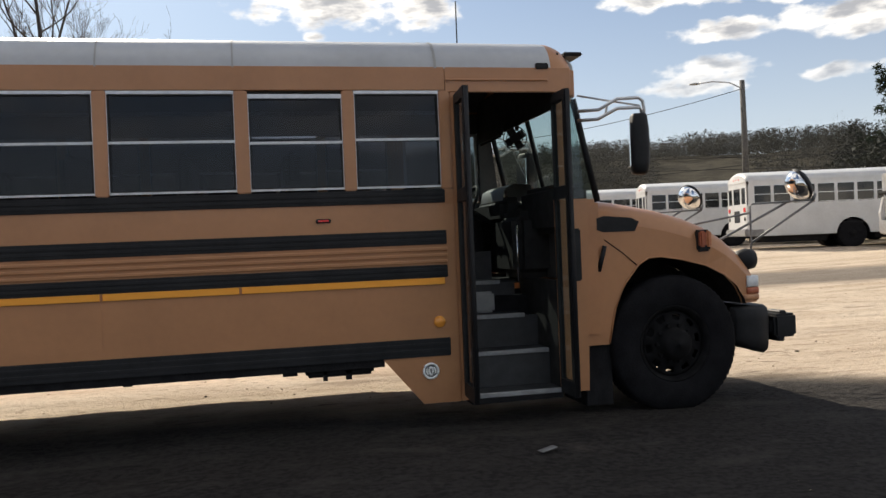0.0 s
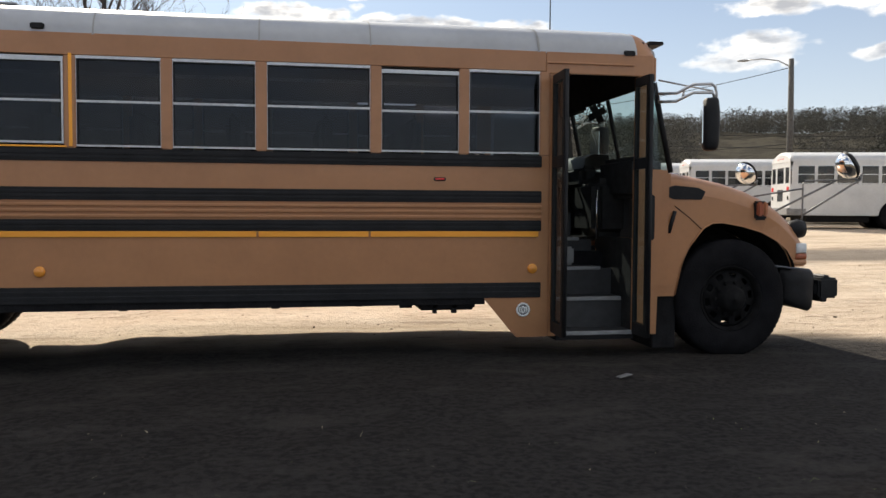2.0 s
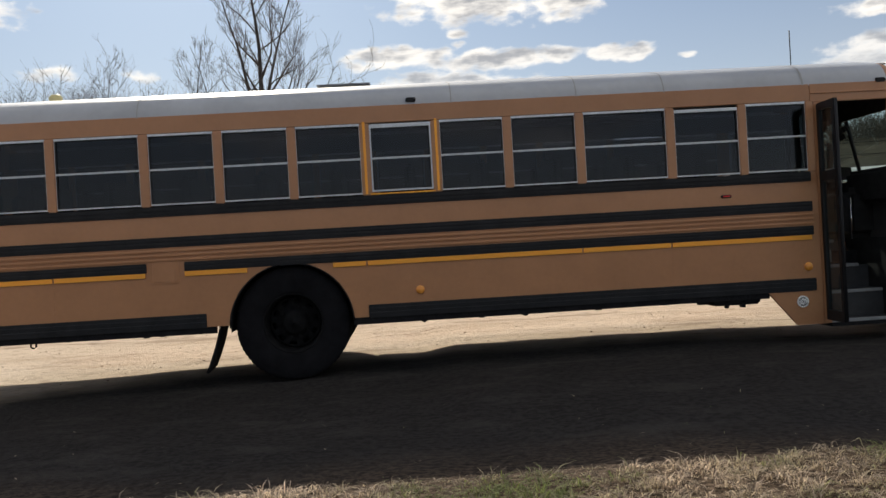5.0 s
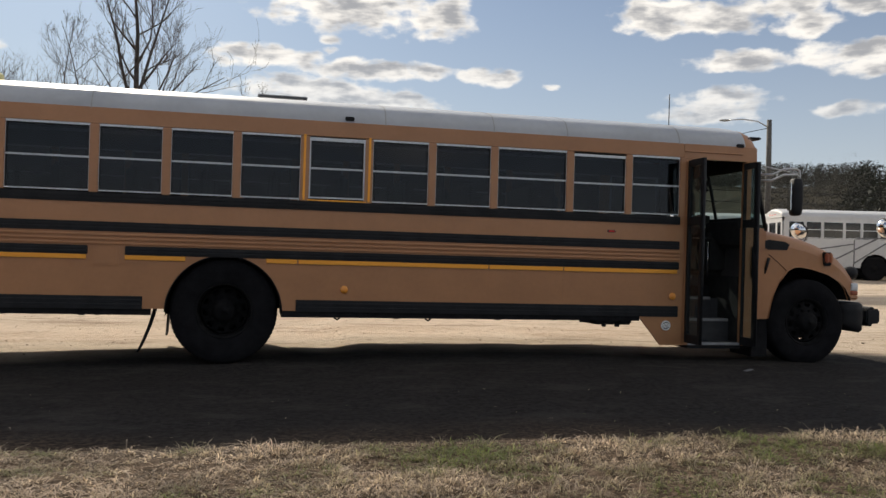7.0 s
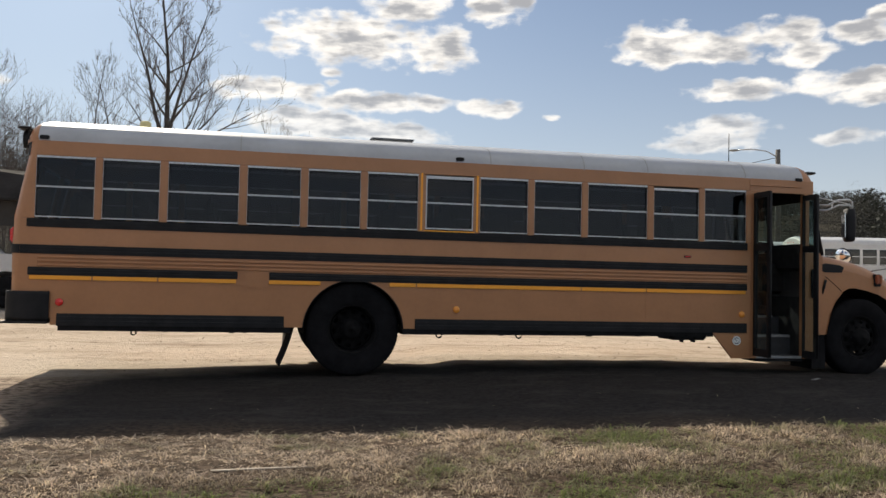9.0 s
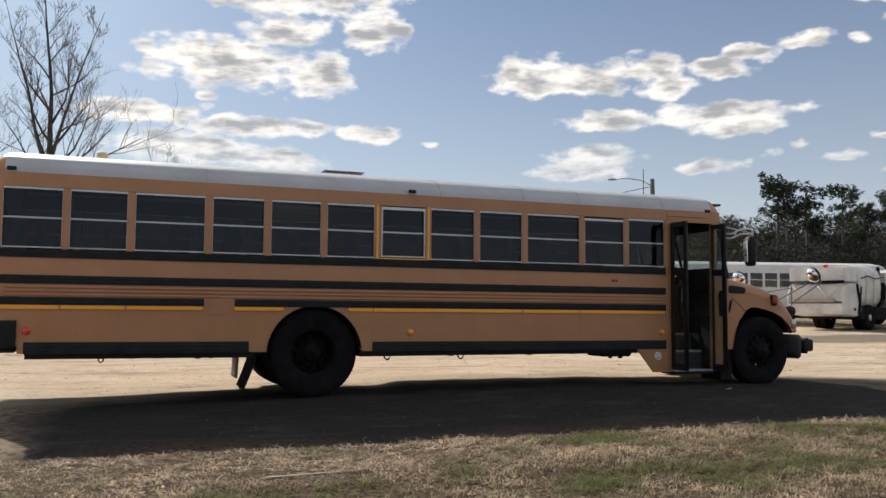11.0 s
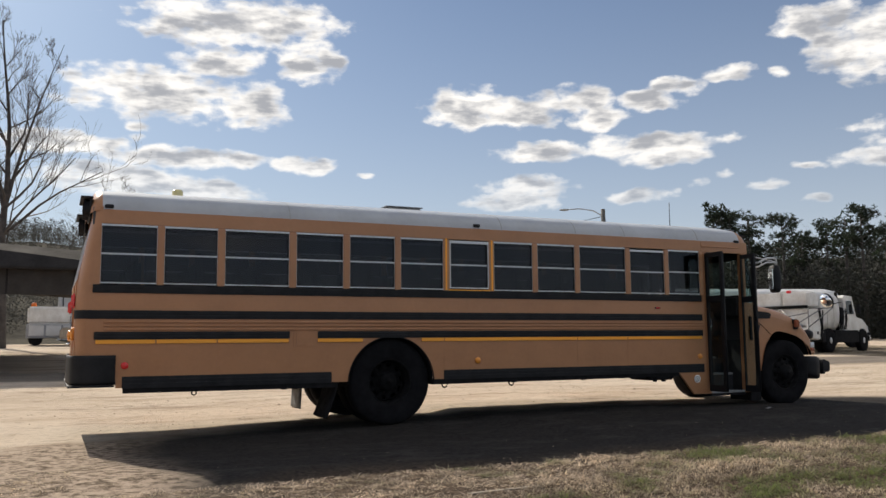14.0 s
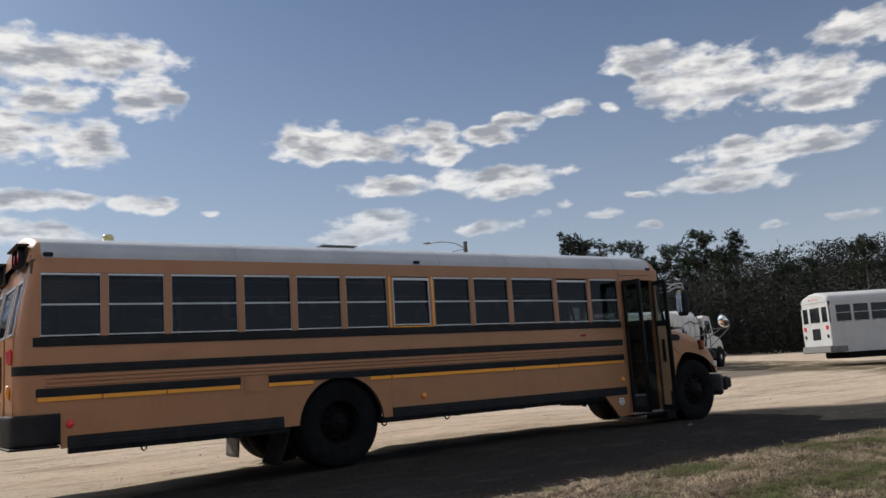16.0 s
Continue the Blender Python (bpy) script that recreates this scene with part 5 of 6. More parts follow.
def bare_tree(x, y, seed, h, r, label, **kw):
    t = thing("bare_tree", label, "tree", pose(x, y, height(x, y) - 0.1))
    a, b = branch_tree(seed, h, r, **kw)
    part("trunk", a, M["bark"], t)
    part("crown", b, M["twig"], t, "leafless winter twigs")
    return t


def pine(seed, h):
    """A pine: straight stem, whorls of limbs and many small needle tufts."""
    rnd = random.Random(seed)
    stem = bmesh.new()
    add_tube(stem, [(0, 0, 0), (0.05, 0, h * 0.5), (0.0, 0.05, h * 0.97)], [0.22, 0.15, 0.03], 7)
    vs, fs = [], []

    def tuft(c, s):
        for _ in range(9):
            a = Vector((rnd.gauss(0, 1), rnd.gauss(0, 1), rnd.gauss(0.2, 0.7))).normalized()
            b = a.cross(Vector((rnd.gauss(0, 1), rnd.gauss(0, 1), rnd.gauss(0, 1)))).normalized()
            p = c + a * s * 0.15
            k = len(vs)
            vs.extend([p - b * s * 0.17, p + b * s * 0.17, p + a * s * rnd.uniform(0.7, 1.15)])
            fs.append((k, k + 1, k + 2))
    z = h * rnd.uniform(0.64, 0.72)
    while z < h * 0.93:
        f = (z / h - 0.55) / 0.45
        reach = 0.155 * h * math.sqrt(max(0.10, 1 - ((f - 0.42) / 0.66) ** 2)) * rnd.uniform(0.6, 1.0)
        for k in range(rnd.randint(2, 4)):
            t = rnd.uniform(0, 2 * math.pi)
            d = Vector((math.cos(t), math.sin(t), rnd.uniform(0.05, 0.65)))
            L = reach * rnd.uniform(0.35, 1.05)
            p0 = Vector((0, 0, z))
            add_tube(stem, [p0, p0 + d * L * 0.5 + Vector((0, 0, 0.06 * L)), p0 + d * L], [0.06, 0.035, 0.014], 3, cap=False)
            # each limb carries rounded pads of needles
            for i in range(1 + int(L)):
                pad = p0 + d * L * rnd.uniform(0.5, 1.0) + Vector((rnd.gauss(0, 0.25), rnd.gauss(0, 0.25), rnd.uniform(0.0, 0.3)))
                w = rnd.uniform(0.40, 0.72)
                for _ in range(10):
                    tuft(pad + Vector((rnd.gauss(0, w * 0.5), rnd.gauss(0, w * 0.5), rnd.gauss(0, w * 0.38))), rnd.uniform(0.20, 0.36))
        z += h * rnd.uniform(0.025, 0.05)
    me = bpy.data.meshes.new("crown")
    me.from_pydata([tuple(v) for v in vs], [], fs)
    me.materials.append(M["needles"])
    return stem, me


def build_pines():
    rnd = random.Random(5)
    src = []
    HEIGHTS = (12.0, 13.5, 10.5, 12.8)
    for s, h in enumerate(HEIGHTS, 1):
        t = thing("pine_tree", "tall dark green pine with clumped crown", "tree", pose(0, 0, 0), "pines at the edge of the lot")
        st, me = pine(s, h)
        part("trunk", st, M["bark"], t)
        c = new("crown", me)
        c.parent = t
        src.append(t)
    # the tall ones by bearing and height in metres, then lower ones between
    tall = [(43.3, 13.8), (44.0, 12.4), (45.1, 12.5), (46.9, 12.6), (48.1, 11.0), (49.4, 11.9), (50.5, 11.9), (51.6, 13.0), (52.8, 11.6), (53.7, 12.4), (56.4, 10.4), (57.9, 9.6), (60.9, 10.7), (62.4, 9.6), (64.5, 10.2), (66.0, 9.6)]
    low = [(42.4 + 26.0 * k / 10 + rnd.uniform(-0.5, 0.5), rnd.uniform(7.0, 9.4)) for k in range(11)]
    spots = []
    for k, (deg, tall_m) in enumerate(tall + low):
        az = radians(deg + rnd.uniform(-0.15, 0.15))
        r = rnd.uniform(87, 93)
        spots.append((-4 + r * math.sin(az), -10.2 + r * math.cos(az), tall_m / HEIGHTS[k % 4], rnd.uniform(0, 360)))
    for k, (x, y, s, rz) in enumerate(spots):
        o = src[k] if k < 4 else copy_thing(src[k % 4], pose(0, 0, 0))
        o.matrix_basis = pose(x, y, height(x, y) - 0.1, 0, 0, rz) @ Matrix.Diagonal((s, s, s, 1))


def thicket(name, spots, hmin, hmax, mat, label, seed, density, spread=0.28, thick=0.03):
    """Many leafless saplings as one mass of thin stems and twigs."""
    rnd = random.Random(seed)
    vs, fs = [], []

    def sliver(p, q, w):
        d = (q - p)
        s = d.cross(Vector((rnd.gauss(0, 1), rnd.gauss(0, 1), 0.1))).normalized() * w
        k = len(vs)
        vs.extend([p - s, p + s, q + s * 0.3, q - s * 0.3])
        fs.append((k, k + 1, k + 2, k + 3))
    for x, y in spots:
        h = rnd.uniform(hmin, hmax) * (1 + 0.3 * noise.noise(Vector((x * 0.06, y * 0.03, 2.0))))
        z = height(x, y) - 0.3
        base = Vector((x, y, z))
        topv = base + Vector((rnd.gauss(0, 0.06) * h, rnd.gauss(0, 0.06) * h, h))
        sliver(base, topv, thick * h * 0.14)
        for k in range(density):
            u = rnd.uniform(0.12, 0.98)
            p = base.lerp(topv, u)
            L = h * spread * (1.15 - u * 0.7) * rnd.uniform(0.5, 1.2)
            a = rnd.uniform(0, 2 * math.pi)
            q = p + Vector((math.cos(a) * 0.6, math.sin(a) * 0.6, rnd.uniform(0.3, 1.0))) * L
            sliver(p, q, thick * h * 0.07)
            for j in range(2):
                b = rnd.uniform(0, 2 * math.pi)
                w = p.lerp(q, rnd.uniform(0.4, 1.0))
                sliver(w, w + Vector((math.cos(b) * 0.6, math.sin(b) * 0.6, rnd.uniform(0.2, 1.0))) * L * 0.5, thick * h * 0.045)
    me = bpy.data.meshes.new(name)
    me.from_pydata([tuple(v) for v in vs], [], fs)
    me.materials.append(mat)
    tagged(new(name, me), label, "woods", kind="stuff")


def canopy(name, spots, hmin, hmax, mat, label, seed, pieces=42, size=0.5):
    """A wood seen from afar: trunks and crowns of many small ragged clumps, as one mass."""
    rnd = np.random.default_rng(seed)
    vs, fs = [], []
    for x, y in spots:
        h = rnd.uniform(hmin, hmax) * (1 + 0.35 * noise.noise(Vector((x * 0.07, y * 0.05, 2.0))))
        z = height(x, y) - 0.2
        w = h * rnd.uniform(0.24, 0.36)
        u = rnd.uniform(0, 1, pieces)
        a = rnd.uniform(0, 2 * math.pi, pieces)
        r = np.sqrt(rnd.uniform(0, 1, pieces)) * w * np.sqrt(np.clip(1 - (1.75 * u - 0.80) ** 2, 0.06, 1))
        c = np.stack([x + r * np.cos(a), y + r * np.sin(a), z + h * (0.04 + 0.96 * u)], 1)
        d = rnd.normal(0, 1, (pieces, 3, 3)) * np.array([1, 1, 0.8]) * (size * h / 7 * rnd.uniform(0.5, 1.1, (pieces, 1, 1)))
        k = len(vs)
        vs.extend((c[:, None, :] + d * 0.62).reshape(-1, 3).tolist())
        fs.extend([(k + 3 * q, k + 3 * q + 1, k + 3 * q + 2) for q in range(pieces)])
        k = len(vs)
        t = h * 0.007
        vs.extend([(x - t, y, z), (x + t, y, z), (x + t * 0.4, y, z + h * 0.55), (x - t * 0.4, y, z + h * 0.55)])
        fs.append((k, k + 1, k + 2, k + 3))
    me = bpy.data.meshes.new(name)
    me.from_pydata(vs, [], fs)
    me.materials.append(mat)
    tagged(new(name, me), label, "woods", kind="stuff")


def sector(rnd, n, a0, a1, r0, r1, ox=0.0, oy=0.0):
    out = []
    for k in range(n):
        a, r = radians(rnd.uniform(a0, a1)), math.sqrt(rnd.uniform(r0 * r0, r1 * r1))
        out.append((ox + r * math.sin(a), oy + r * math.cos(a)))
    return out


def build_woods():
    rnd = random.Random(11)
    # a strip of open meadow shows below the far wood
    open_strip = lambda p: 27.0 < math.degrees(math.atan2(p[0] - 3.5, p[1] + 7)) < 33.0 and math.hypot(*p) < 205
    far = [p for p in sector(rnd, 2300, 6, 41, 120, 262) + sector(rnd, 1300, -34, 8, 170, 262) + sector(rnd, 1000, 6, 41, 225, 264) if not open_strip(p)]
    canopy("far_woods", far, 3.8, 5.6, M["canopy"], "brown leafless winter woods on the far hill", 3, 150, 0.34)
    dark = sector(rnd, 1700, 40, 76, 118, 215)
    canopy("evergreen_woods", dark, 4.6, 7.0, M["evergreen"], "dark evergreen woods behind the pines", 14, 120, 0.40)
    tops = sector(rnd, 620, -34, 44, 200, 262)
    thicket("far_treetops", tops, 4.6, 7.4, M["twig"], "thin bare treetops along the far hill", 5, 22, 0.30, 0.006)
    left = [(rnd.uniform(-75, 30), rnd.uniform(72, 125)) for k in range(1000)]
    canopy("hillside_woods", left, 2.2, 4.2, M["canopy"], "dark leafless trees on the bank behind the shed", 4, 150, 0.30)
    bare = [(rnd.uniform(-75, 25), rnd.uniform(72, 118)) for k in range(130)]
    thicket("hillside_treetops", bare, 3.5, 6, M["twig"], "thin bare treetops on the bank", 8, 22, 0.30, 0.010)
    bank = [(rnd.uniform(-48, -16), rnd.uniform(64, 90)) for k in range(460)]
    thicket("bank_woods", bank, 11.5, 16, M["twig"], "close-set bare trunks and twigs on the bank", 12, 26, 0.26, 0.016)
    under = sector(rnd, 1300, 41, 74, 82, 116, -3, -10)
    canopy("undergrowth", under, 4.2, 7.4, M["evergreen"], "dark tangled shrubs and young pines below the tall ones", 6, 190, 0.26)
    poles = sector(rnd, 45, 41, 58, 90, 112, -3, -10)
    thicket("bare_saplings", poles, 9, 12.5, M["twig"], "thin bare saplings between the pines", 9, 12, 0.2, 0.02)


build_pines()
build_woods()
bare_tree(-6.0, 42.1, 7, 18.8, 0.32, "tall leafless tree with forked grey limbs behind the shed", low=0.33, limbs=16, fork=0.42, reach=0.30, rise=1.2, arms=((0.34, (1, 0.1, 0.7), 6.5), (0.42, (0.9, -0.3, 1.0), 5.5), (0.36, (-0.9, 0.2, 0.9), 5.0)))
bare_tree(-7.6, 54, 12, 15.5, 0.13, "slender leaning leafless sapling beside the tall tree", limbs=10, depth=3, lean=(0.27, 0), fork=0, rise=1.0, low=0.6)
bare_tree(-11.0, 46, 21, 14.0, 0.14, "slim leafless tree with upright twigs", limbs=12, depth=3, rise=1.6, reach=0.35, fork=0)
bare_tree(-9.0, 50, 33, 14.5, 0.14, "slim leafless tree beside the tall one", limbs=12, depth=3, rise=1.5, reach=0.33, fork=0)
bare_tree(1.2, 56, 41, 11.4, 0.13, "small leafless tree showing over the bus roof", limbs=12, depth=3, rise=1.1, fork=0)
bare_tree(-20.0, 55, 52, 14.5, 0.16, "leafless tree on the bank", limbs=12, depth=3, rise=1.4, fork=0)


def build_grass():
    """Tufts of bent dry blades, thickest on the near verge."""
    rnd = np.random.default_rng(3)
    n = 560000
    x = rnd.uniform(-8, 13.5, n)
    y = -3.90 - 2.95 * rnd.uniform(0, 1, n) ** 1.05
    thin = 900
    y[:thin] = -3.85 + 2.3 * rnd.uniform(0, 1, thin) ** 3.0
    # beyond the verge the turf goes on, thinner and in larger blades
    wide = 90000
    x[-wide:] = rnd.uniform(-14, 19, wide)
    y[-wide:] = -6.3 - 7.5 * rnd.uniform(0, 1, wide)
    # short stray tufts on the litter behind the bus
    stray = 34000
    x[thin:thin + stray] = -3.3 - 7.0 * rnd.uniform(0, 1, stray)
    y[thin:thin + stray] = -2.1 - 2.0 * rnd.uniform(0, 1, stray) ** 0.6
    spot = [Vector((a, b, 0)) for a, b in zip(x, y)]
    z = np.array([height(p.x, p.y) + 0.03 * noise.noise(Vector((p.x * 0.5, p.y * 0.9, 0))) - 0.010 for p in spot])
    clump = np.array([noise.noise(Vector((p.x * 1.3, p.y * 1.7, 7.0))) for p in spot])
    tuft = np.array([0.7 * noise.noise(Vector((p.x * 7, p.y * 8, 3.0))) + 0.7 * noise.noise(Vector((p.x * 19, p.y * 21, 5.0))) for p in spot])
    h = rnd.uniform(0.011, 0.040, n) * np.clip(0.66 + 3.2 * tuft + 0.8 * clump, 0.03, 2.4)
    h[:thin] *= 0.4
    h[thin:thin + stray] *= 0.7
    # matted litter along the far side of the verge
    mat = np.clip((y + 5.35) / 0.4, 0, 1) * np.clip((1.6 - x) / 2.0, 0, 1)
    h *= 1 - 0.45 * mat
    tall = (rnd.uniform(0, 1, n) < 0.01) & (tuft > 0.2)
    h = np.where(tall, h * 1.6, h)
    h[-wide:] *= 1.3
    t = rnd.uniform(0, 2 * math.pi, n)
    bend = rnd.uniform(0.3, 2.6, n) * h * (1 + 0.8 * mat)
    w = rnd.uniform(0.0014, 0.0042, n)
    w[-wide:] *= 2.2
    t2 = t + math.pi / 2 + rnd.normal(0, 0.5, n)
    base = np.stack([x, y, z], 1)
    side = np.stack([np.cos(t2) * w, np.sin(t2) * w, np.zeros(n)], 1)
    mid = base + np.stack([np.cos(t) * bend * 0.4, np.sin(t) * bend * 0.4, h * 0.75], 1)
    tip = base + np.stack([np.cos(t) * bend, np.sin(t) * bend, h * rnd.uniform(0.5, 1.0, n)], 1)
    v = np.stack([base, mid + side, tip, mid - side], 1).reshape(-1, 3)
    k = np.arange(n) * 4
    quads = np.stack([k, k + 1, k + 2, k + 3], 1)
    me = bpy.data.meshes.new("grass")
    me.from_pydata(v.tolist(), [], quads.tolist())
    me.materials.append(M["grass"])
    tagged(new("grass", me), "short dry straw-coloured turf with green patches", "grass", kind="stuff")
    # clods and pebbles on the bare soil
    rnd2 = random.Random(9)
    bm = bmesh.new()
    for k in range(800):
        cx, cy = (rnd2.uniform(-8, 18), rnd2.uniform(1.5, 12)) if k % 3 else (rnd2.uniform(-9, 10), rnd2.uniform(1.0, 6))
        s = rnd2.uniform(0.004, 0.013) * (1.7 if k % 17 == 0 else 1.0)
        sub = bmesh.new()
        bmesh.ops.create_icosphere(sub, subdivisions=1, radius=s)
        for q in sub.verts:
            q.co = Vector((q.co.x * 1.3, q.co.y, q.co.z * 0.6)) * rnd2.uniform(0.7, 1.2)
        sub.transform(pose(cx, cy, height(cx, cy) + s * 0.2, 0, 0, rnd2.uniform(0, 180)))
        vs = [bm.verts.new(q.co) for q in sub.verts]
        for f in sub.faces:
            bm.faces.new([vs[q.index] for q in f.verts])
        sub.free()
    solid("clods", bm, M["clod"], "scattered dry soil clods and pebbles", "stones", kind="stuff")


build_grass()


# ---- parked vehicles ----
def vehicle_wheel(parent, x, y, z, r, width, pale=False):
    disc = lathe([(r * 0.56, -width * 0.42), (r * 0.52, -width * 0.25), (r * 0.3, -width * 0.2), (r * 0.26, -width * 0.45), (0, -width * 0.47)], 20)
    tyre = lathe([(r * 0.55, -width * 0.45), (r * 0.7, -width * 0.5), (r * 0.95, -width * 0.46), (r, -width * 0.36), (r, width * 0.36), (r * 0.95, width * 0.46), (r * 0.7, width * 0.5), (r * 0.55, width * 0.45)], 28)
    for bm in (disc, tyre):
        bm.transform(pose(x, y, z))
    w = part("wheel", disc, M["whitebus" if pale else "rim"], parent, "pale steel wheel" if pale else "dark steel wheel")
    part("tyre", tyre, M["tyre"], w, "black tyre")


def white_bus(place, label):
    """A white conventional bus, its rear near corner at the origin, its side along x."""
    bus2 = thing("white_bus", label, "bus", place, "white buses parked on the lot")
    P = lambda name, bm, mat, lab="", parent=None: part(name, bm, M[mat], parent or bus2, lab)
    ends = []
    x = 0.28
    for k in range(12):
        w = 0.80 if k in (2, 9) else 0.62
        ends.append((x, x + w))
        x += w + 0.088
    for far in (False, True):
        f = mirrored if far else (lambda b: b)
        pts = [(0.02, 0.60), (0.0, 1.70), (9.95, 1.70), (9.95, 0.52), (4.45, 0.52)] + arch(3.83, 0.49, 0.61, 3, 177) + [(3.2, 0.52), (0.45, 0.52), (0.45, 0.6)]
        P("side_panel", f(prism(pts, 0.0, 0.04)), "whitebus", "white side sheet with dark wheel arch")
        P("window_header", f(box(0.1, 9.95, 0.0, 0.04, 2.41, 2.58)), "whitebus")
        prev = 0.06
        for a, b in ends:
            P("window_post", f(box(prev, a, 0.0, 0.04, 1.70, 2.41)), "whitebus")
            prev = b
            w = P("window", f(ring_frame(a, b, 1.715, 2.405, 0.012, 0.012, 0.02, 0.03, 0.004, 0.03)), "alu", "two-pane bus window")
            P("mid_rail", f(box(a + 0.012, b - 0.012, 0.004, 0.03, 2.05, 2.072)), "alu", parent=w)
            P("pane", f(box(a + 0.012, b - 0.012, 0.014, 0.02, 1.735, 2.375)), "darkpane", "dark pane", w)
        P("window_post", f(box(prev, 9.95, 0.0, 0.04, 1.70, 2.41)), "whitebus")
        P("rub_rail", f(box(0.05, 9.9, -0.015, 0.0, 1.33, 1.36)), "whitebus", "white rub rail")
        for a, b in ((0.5, 3.18), (4.48, 9.9)):
            P("rub_rail", f(box(a, b, -0.015, 0.0, 0.55, 0.60)), "whitebus", "white rub rail")
        P("wheel_housing", f(loft([[(xx, y, z) for xx, z in arch(3.83, 0.49, 0.60, 0, 180, 16)] for y in (0.03, 0.7)])), "under")
    P("roof", loft([[(xx, WIDE / 2 + (y - WIDE / 2) * s, 2.5 + (z - 2.5) * q) for y, z in ROOF] for xx, s, q in ((0.0, 0.93, 0.80), (0.05, 0.98, 0.95), (0.15, 1, 1), (5, 1, 1), (9.7, 1, 1), (9.93, 0.98, 0.9), (10.02, 0.9, 0.6))]), "whitebus", "white rounded roof")
    P("rear_panel", box(0.0, 0.04, 0.04, WIDE - 0.04, 0.60, 1.72), "whitebus")
    P("rear_header", loft([[(0.02, y * 0.93 + 0.085, zz) for y, zz in ((0.0, z0), (WIDE, z0))] for z0 in (2.33, 2.62)]), "whitebus")
    arc = [(y * 0.93 + 0.085, 2.5 + (z - 2.5) * 0.8) for y, z in ROOF]
    hp = prism(arc, 0.0, 0.03)
    hp.transform(Matrix(((0, 1, 0, 0.0), (1, 0, 0, 0), (0, 0, 1, 0), (0, 0, 0, 1))))
    P("rear_header", hp, "whitebus", "white arched panel over the rear windows")
    for a, b in ((0.04, 0.16), (0.62, 0.80), (1.64, 1.82), (2.28, 2.40)):
        P("rear_post", box(0.0, 0.04, a, b, 1.70, 2.36), "whitebus")
    for a, b in ((0.16, 0.62), (0.80, 1.64), (1.82, 2.28)):
        P("rear_window", box(0.01, 0.03, a, b, 1.74, 2.34), "darkpane", "dark rear window")
        P("rear_sill", box(0.0, 0.035, a, b, 1.70, 1.74), "whitebus")
    P("door_window", box(-0.012, 0.0, 0.88, 1.56, 1.05, 1.50, 0.004, 1), "darkpane", "dark lower door window")
    for y in (0.15, 2.08):
        P("tail_lamp", box(-0.03, 0.0, y, y + 0.20, 1.44, 1.60, 0.01, 2), "red", "red tail lamp")
        P("turn_lamp", lathe([(0.08, 0.0), (0.08, -0.02), (0, -0.03)], 14, "x", (0.0, y + 0.1, 1.18)), "black")
    for y in (0.9, 1.22, 1.54):
        P("roof_lamp", box(-0.01, 0.04, y - 0.06, y + 0.06, 2.66, 2.70), "red", "small roof marker lamp")
    P("bumper", box(-0.10, 0.62, -0.02, WIDE + 0.02, 0.52, 0.80, 0.03, 2), "flap", "black rear bumper")
    P("chassis", box(0.1, 11.3, 0.6, WIDE - 0.6, 0.55, 0.95), "under", "dark chassis")
    P("floor_deck", box(0.05, 9.9, 0.05, WIDE - 0.05, 0.9, 0.95), "under")
    # two dark blocks added in place of the shade under the floor
    P("underfloor_block", box(0.7, 3.0, 0.25, WIDE - 0.25, 0.27, 0.62, 0.04, 2), "under", "dark block standing for shade below the floor")
    P("underfloor_box", box(4.7, 9.8, 0.25, WIDE - 0.25, 0.30, 0.62, 0.04, 2), "under", "long dark block standing for shade below the floor")
    for xx, ys in ((3.83, (0.19, 0.5, WIDE - 0.5, WIDE - 0.19)), (10.75, (0.22, WIDE - 0.22))):
        for y in ys:
            vehicle_wheel(bus2, xx, y, 0.51, 0.52, 0.27)
    hood = [(9.95, 0.62), (9.95, 1.62), (10.6, 1.52), (11.2, 1.30), (11.5, 1.05), (11.55, 0.72), (11.3, 0.72)] + [(10.75 + 0.6 * math.cos(radians(a)), 0.5 + 0.6 * math.sin(radians(a))) for a in range(25, 171, 16)]
    P("bonnet", prism(hood, 0.12, WIDE - 0.12), "whitebus", "white sloping bonnet")
    P("windscreen", prism([(9.96, 1.62), (10.12, 1.62), (9.99, 2.36), (9.96, 2.36)], 0.1, WIDE - 0.1), "darkpane", "dark windscreen")
    P("front_bumper", box(11.5, 11.62, 0.05, WIDE - 0.05, 0.4, 0.75, 0.02, 2), "black")
    return bus2


def parked(x, y, deg):
    return pose(x, y, height(x, y), 0, 0, deg)


wb = white_bus(parked(22.3, 22.2, -15.5), "white bus with dark windows parked beyond the lane")
for x, y, deg, lab in ((21.4, 28.6, -15.5, "white bus standing behind the first parked one"), (20.3, 33.6, -15.5, "white bus third along the parked row"),
                       (19.0, 38.6, -15.5, "white bus partly hidden at the end of the row"), (26.8, 8.95, -33, "sunlit white bus parked apart beside the pines")):
    c = copy_thing(wb, parked(x, y, deg))
    c["label"] = lab


